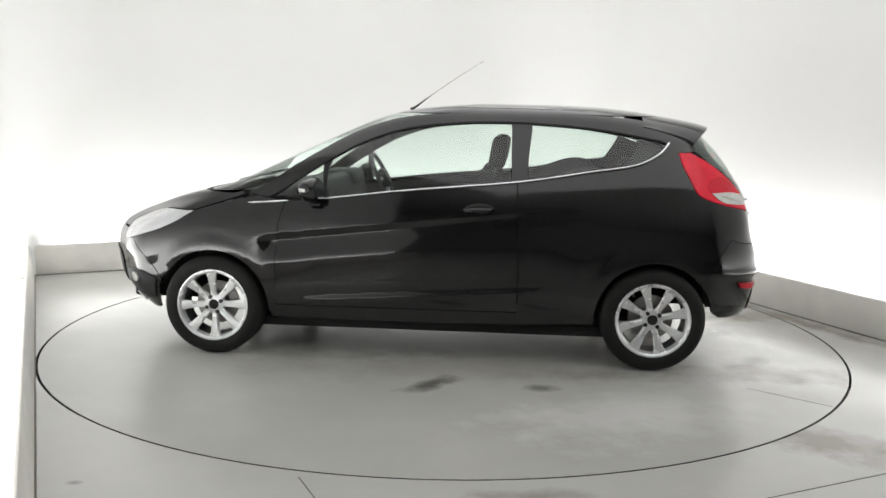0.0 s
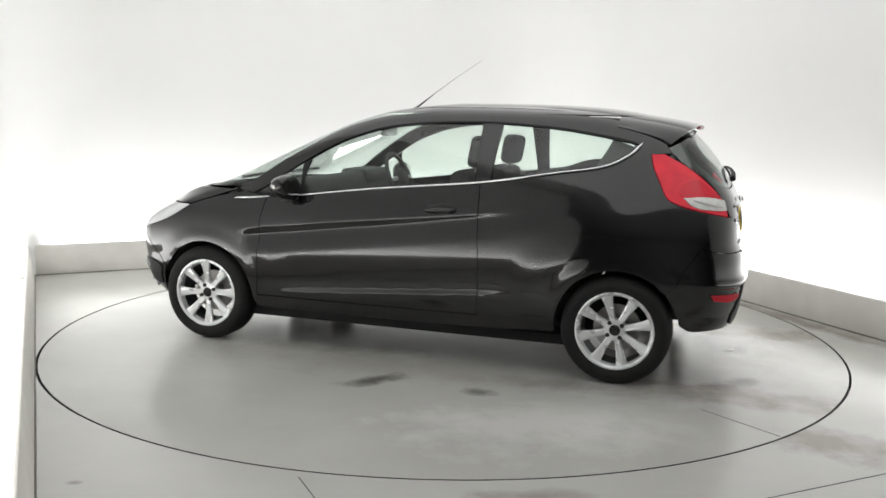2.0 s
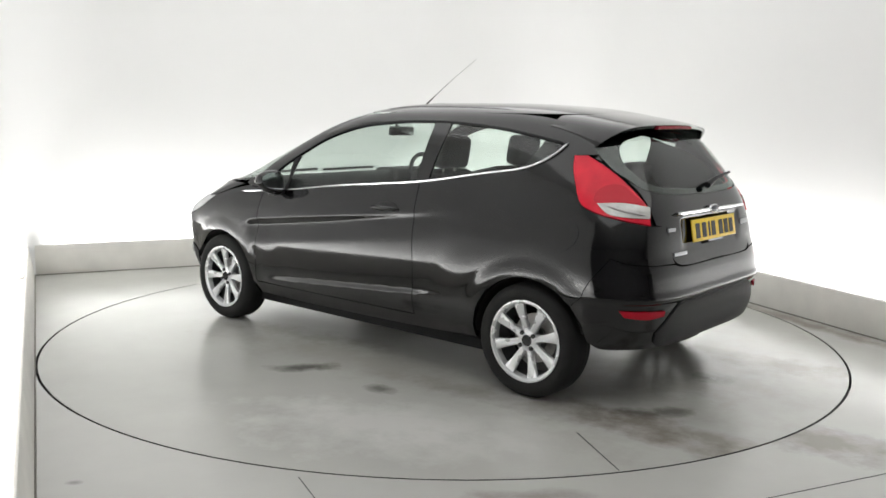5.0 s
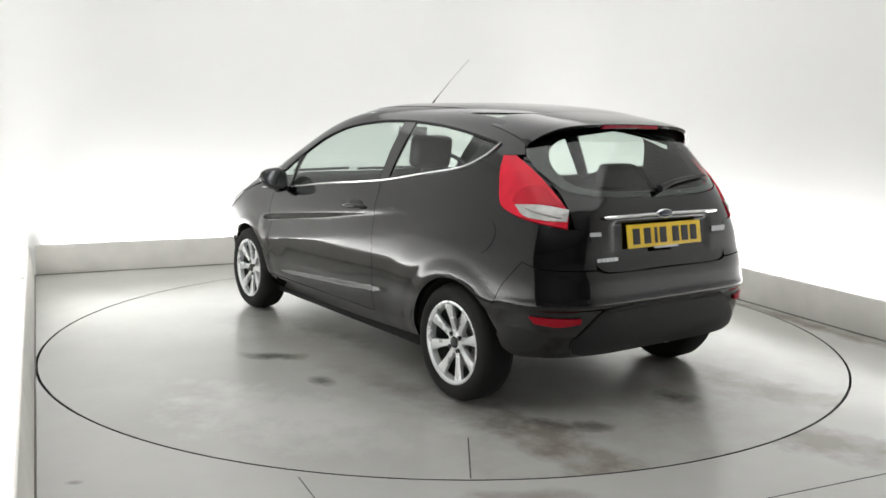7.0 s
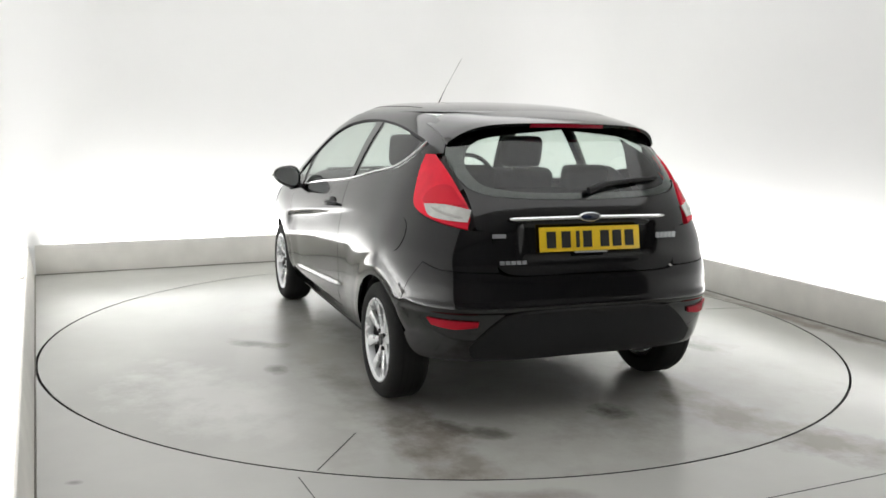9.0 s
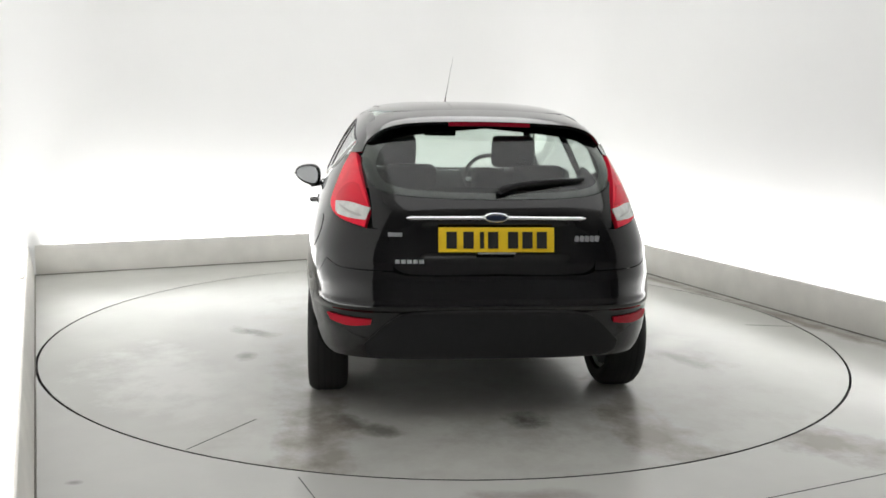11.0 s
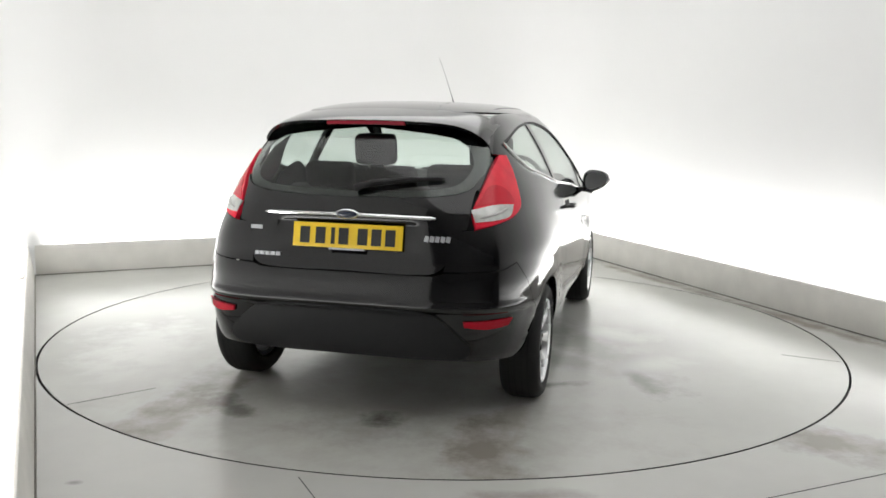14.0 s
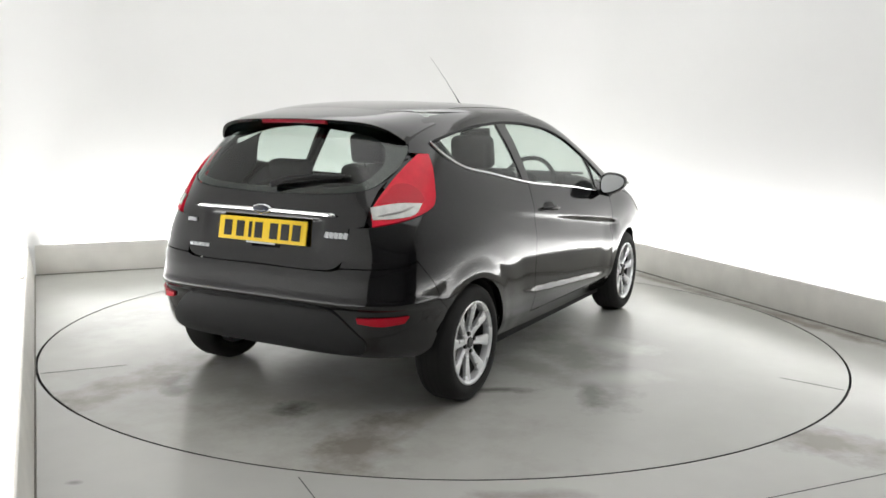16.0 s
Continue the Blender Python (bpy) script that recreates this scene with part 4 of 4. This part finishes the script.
def build_fittings():
    for s, right in ((-1, False), (1, True)):
        # door mirror
        m = empty("door_mirror")
        m.parent = car
        bm = bmesh.new()
        bmesh.ops.create_uvsphere(bm, u_segments=28, v_segments=16, radius=1)
        for v in bm.verts:
            v.co.y, v.co.z = (math.copysign(abs(c)**0.78, c) for c in (v.co.y, v.co.z))
            v.co = Vector((v.co.x * (0.085 if v.co.x < 0 else 0.05), v.co.y * 0.090, v.co.z * 0.072 * (1 - 0.3 * s * v.co.y)))
            v.co.x = min(v.co.x, 0.034)
            v.co.z += 0.14 * s * v.co.y
        bmesh.ops.transform(bm, matrix=pose(-0.655, s * 0.902, 0.968, 0, -5, s * 8), verts=bm.verts[:])
        part("mirror_housing", bm, M["paint"], m, "gloss black mirror housing")
        bm = bmesh.new()
        bmesh.ops.create_circle(bm, cap_ends=True, segments=28, radius=1)
        for v in bm.verts:
            v.co.x, v.co.y = (math.copysign(abs(c)**0.78, c) for c in (v.co.x, v.co.y))
            v.co = Vector((0.036, v.co.x * 0.074, v.co.y * 0.054 * (1 - 0.3 * s * v.co.x) + 0.011 * s * v.co.x))
        bmesh.ops.transform(bm, matrix=pose(-0.655, s * 0.902, 0.968, 0, -5, s * 8), verts=bm.verts[:])
        part("mirror_glass", bm, M["mirror"], m, "mirror glass")
        part("mirror_arm", box(0.07, 0.15, 0.03, pose(-0.665, s * 0.812, 0.905, s * -10, 0, 0), 0.01), M["plastic"], m)
        bm = box(0.05, 0.006, 0.018, pose(-0.70, s * 0.982, 0.974, 0, 0, s * 38), 0.002)
        part("indicator", bm, M["clear"], m, "clear side indicator")
        # door handle
        h = empty("door_handle")
        h.parent = car
        zh = 0.872
        yh = float(shell(way_x(0.24, zh), zh)[1])
        bm = bmesh.new()
        bmesh.ops.create_uvsphere(bm, u_segments=24, v_segments=10, radius=1)
        bmesh.ops.transform(bm, matrix=pose(0.255, -s * (yh + 0.002), zh - 0.002) @ Matrix.Diagonal((0.088, 0.006, 0.040, 1)), verts=bm.verts[:])
        part("recess", bm, M["ink"], h)
        bm = tube([(0.155, -s * (yh + 0.004), zh - 0.004), (0.175, -s * (yh - 0.03), zh), (0.24, -s * (yh - 0.042), zh + 0.003), (0.31, -s * (yh - 0.034), zh + 0.004), (0.335, -s * (yh + 0.004), zh + 0.003)],
                  [0.009, 0.012, 0.014, 0.013, 0.009], 10)
        part("grip", bm, M["paint"], h)
    # registration plate with its characters as bars
    plate = part("number_plate", box(0.008, 0.52, 0.111, pose(1.806, 0.004, 0.842, 0, -10), 0.003), M["plate"], car, "yellow rear registration plate")
    for y in (-0.19, -0.115, -0.055, -0.005, 0.085, 0.15, 0.215):
        wd = 0.018 if y in (-0.055,) else 0.046
        part("bar", box(0.004, wd, 0.074, pose(1.8105, y - 0.008, 0.841, 0, -10), 0.0), M["ink"], plate, "black plate character as a bar")
    part("dealer_strip", box(0.003, 0.17, 0.008, pose(1.819, 0.004, 0.783, 0, -10)), M["badge"], car, "thin grey strip below the plate")
    # chrome tailgate handle and its oval badge
    handle = strip("tailgate_handle", [(float(way_y(y, 0.935)), 0.935 - 0.02 * y * y) for y in np.linspace(-0.395, 0.405, 15)], M["chrome"], car, 0.019, off=0.010, depth=0.012, label="chrome tailgate handle strip")
    bm = bmesh.new()
    bmesh.ops.create_uvsphere(bm, u_segments=28, v_segments=12, radius=1)
    bmesh.ops.transform(bm, matrix=pose(1.802, 0, 0.941, 0, -12) @ Matrix.Diagonal((0.013, 0.057, 0.023, 1)), verts=bm.verts[:])
    part("badge_rim", bm, M["chrome"], handle)
    bm = bmesh.new()
    bmesh.ops.create_uvsphere(bm, u_segments=28, v_segments=12, radius=1)
    bmesh.ops.transform(bm, matrix=pose(1.805, 0, 0.941, 0, -12) @ Matrix.Diagonal((0.0135, 0.051, 0.019, 1)), verts=bm.verts[:])
    part("badge", bm, M["blue"], handle, "dark oval badge")

    def letter_bars(y0, z, count, wd, ht, slant=0.0):
        for i in range(count):
            y = y0 + i * wd * 1.25
            a = float(way_y(y, z))
            n = shell_normal(a, z)
            c = shell(a, z) + 0.003 * n
            bm = box(0.005, wd, ht, Matrix.Translation(c) @ pose(0, 0, 0, slant, -8, math.degrees(math.atan2(n[1], n[0]))), 0.0)
            part("badge_bar", bm, M["badge"], car, "small silver badge bar")

    letter_bars(-0.435, 0.745, 5, 0.021, 0.017)
    letter_bars(-0.445, 0.862, 1, 0.062, 0.018)
    letter_bars(0.37, 0.845, 5, 0.019, 0.026, -14)
    # rear wiper
    wiper = empty("rear_wiper")
    wiper.parent = car

    def on_glass(y, z, lift):
        a = float(way_y(y, z))
        return tuple(shell(a, z) + lift * shell_normal(a, z))
    part("arm", tube([on_glass(0.02, 1.045, 0.02), on_glass(0.1, 1.065, 0.035), on_glass(0.25, 1.085, 0.03), on_glass(0.40, 1.095, 0.02)], [0.018, 0.012, 0.008, 0.006], 10), M["plastic"], wiper)
    part("blade", tube([on_glass(0.05, 1.055, 0.012), on_glass(0.2, 1.078, 0.012), on_glass(0.42, 1.098, 0.012)], 0.0065, 8), M["rubber"], wiper)
    # washer wipers below the windscreen and the aerial
    for y0, y1 in ((-0.5, -0.05), (0.05, 0.5)):
        part("front_wiper", tube([(-1.24 + 0.09 * abs(y0), y0, 0.985), (-1.20 + 0.05 * abs(y1), y1, 0.995)], 0.01, 6), M["plastic"], car)
    part("aerial", tube([(-0.235, 0, 1.425), (-0.20, 0, 1.445), (-0.10, 0, 1.52), (0.05, 0, 1.625), (0.225, 0, 1.735)], [0.011, 0.007, 0.0020, 0.0010, 0.0007], 8), M["plastic"], car, "thin raked roof aerial")


def build_cabin():
    def seat(name, x, y, w, back_h, head=True):
        s = empty(name)
        s.parent = car
        part("cushion", box(0.50, w, 0.15, pose(x - 0.20, y, 0.46, 0, -6), 0.05, segments=3), M["fabric"], s)
        part("backrest", box(0.13, w, back_h, pose(x + 0.10, y, 0.46 + back_h / 2, 0, 14), 0.05, segments=3), M["fabric"], s)
        if head:
            part("headrest", box(0.10, 0.26, 0.19, pose(x + 0.225, y, 0.46 + back_h + 0.10, 0, 10), 0.045, segments=3), M["fabric"], s)
            for d in (-0.05, 0.05):
                part("headrest_post", tube([(x + 0.19, y + d, 0.40 + back_h), (x + 0.22, y + d, 0.52 + back_h)], 0.006, 6), M["steel"], s)
    for y in (-0.36, 0.36):
        seat("front_seat", 0.12, y, 0.48, 0.62)
    bench = empty("rear_bench")
    bench.parent = car
    part("cushion", box(0.50, 1.22, 0.16, pose(0.75, 0, 0.50), 0.05, segments=3), M["fabric"], bench)
    part("backrest", box(0.14, 1.18, 0.56, pose(1.06, 0, 0.74, 0, 16), 0.05, segments=3), M["fabric"], bench)
    for y in (-0.33, 0.33):
        part("headrest", box(0.09, 0.26, 0.13, pose(1.17, y, 1.075, 0, 12), 0.04, segments=3), M["fabric"], bench)
    part("parcel_shelf", box(0.45, 1.1, 0.02, pose(1.40, 0, 0.98), 0.006), M["trim"], car)
    part("dashboard", box(0.55, 1.38, 0.22, pose(-0.92, 0, 0.86, 0, -10), 0.07, segments=3), M["trim"], car)
    part("instrument_hood", box(0.22, 0.36, 0.1, pose(-0.74, 0.37, 0.97), 0.04, segments=3), M["trim"], car)
    part("cabin_floor", box(2.2, 1.4, 0.03, pose(0.1, 0, 0.27), 0.005), M["dark"], car)
    part("bulkhead", box(0.03, 1.4, 0.7, pose(-1.1, 0, 0.6), 0.005), M["dark"], car)
    part("boot_lining", box(0.5, 1.0, 0.5, pose(1.42, 0, 0.60), 0.02), M["dark"], car)
    wheel = empty("steering_wheel")
    wheel.parent = car
    tilt = Matrix.Translation((-0.47, 0.37, 0.955)) @ pose(0, 0, 0, 0, 0, 90) @ pose(0, 0, 0, -24)
    bm = bmesh.new()
    ring = [tilt @ Vector((0.18 * math.cos(t), 0, 0.18 * math.sin(t))) for t in [2 * math.pi * i / 32 for i in range(33)]]
    tube(ring, 0.015, 8, bm, caps=False)
    part("wheel_rim", bm, M["trim"], wheel)
    for t in (0, 180, 270):
        part("spoke", tube([tilt @ Vector((0.05 * math.cos(radians(t)), 0, 0.05 * math.sin(radians(t)))), tilt @ Vector((0.178 * math.cos(radians(t)), 0, 0.178 * math.sin(radians(t))))], 0.016, 8), M["badge"], wheel)
    part("airbag_cover", lathe([(0.0, 0.03), (0.05, 0.028), (0.07, 0.0), (0.06, -0.04), (0.0, -0.05)], tilt, 20), M["trim"], wheel)
    part("rear_view_mirror", box(0.03, 0.22, 0.06, pose(-0.40, 0.0, 1.285, 0, 10), 0.012), M["gloss"], car)
    part("mirror_stalk", tube([(-0.41, 0, 1.30), (-0.45, 0, 1.325)], 0.01, 6), M["gloss"], car)
    for right in (False, True):
        panel("door_card", [[S(-0.88, 0.32, 1), S(-0.80, 0.90, 1), S(0.456, 1.02, 1), S(1.0, 1.10), S(1.0, 0.55), S(0.85, 0.32, 1)]], M["trim"], car, right, off=-0.06, rim=0.0, grid=(0.1, 0.1), step_len=0.06)


build_shell()
build_wheels()
build_fittings()
build_cabin()


# ---- the turn ----
START, RATE = -4.807, -7.097  # degrees, degrees a second


def motions():
    for thing in (turntable, car):
        walk(thing, [(t / 5, pose(0, 0, 0, 0, 0, START + RATE * t / 5)) for t in range(81)])


motions()
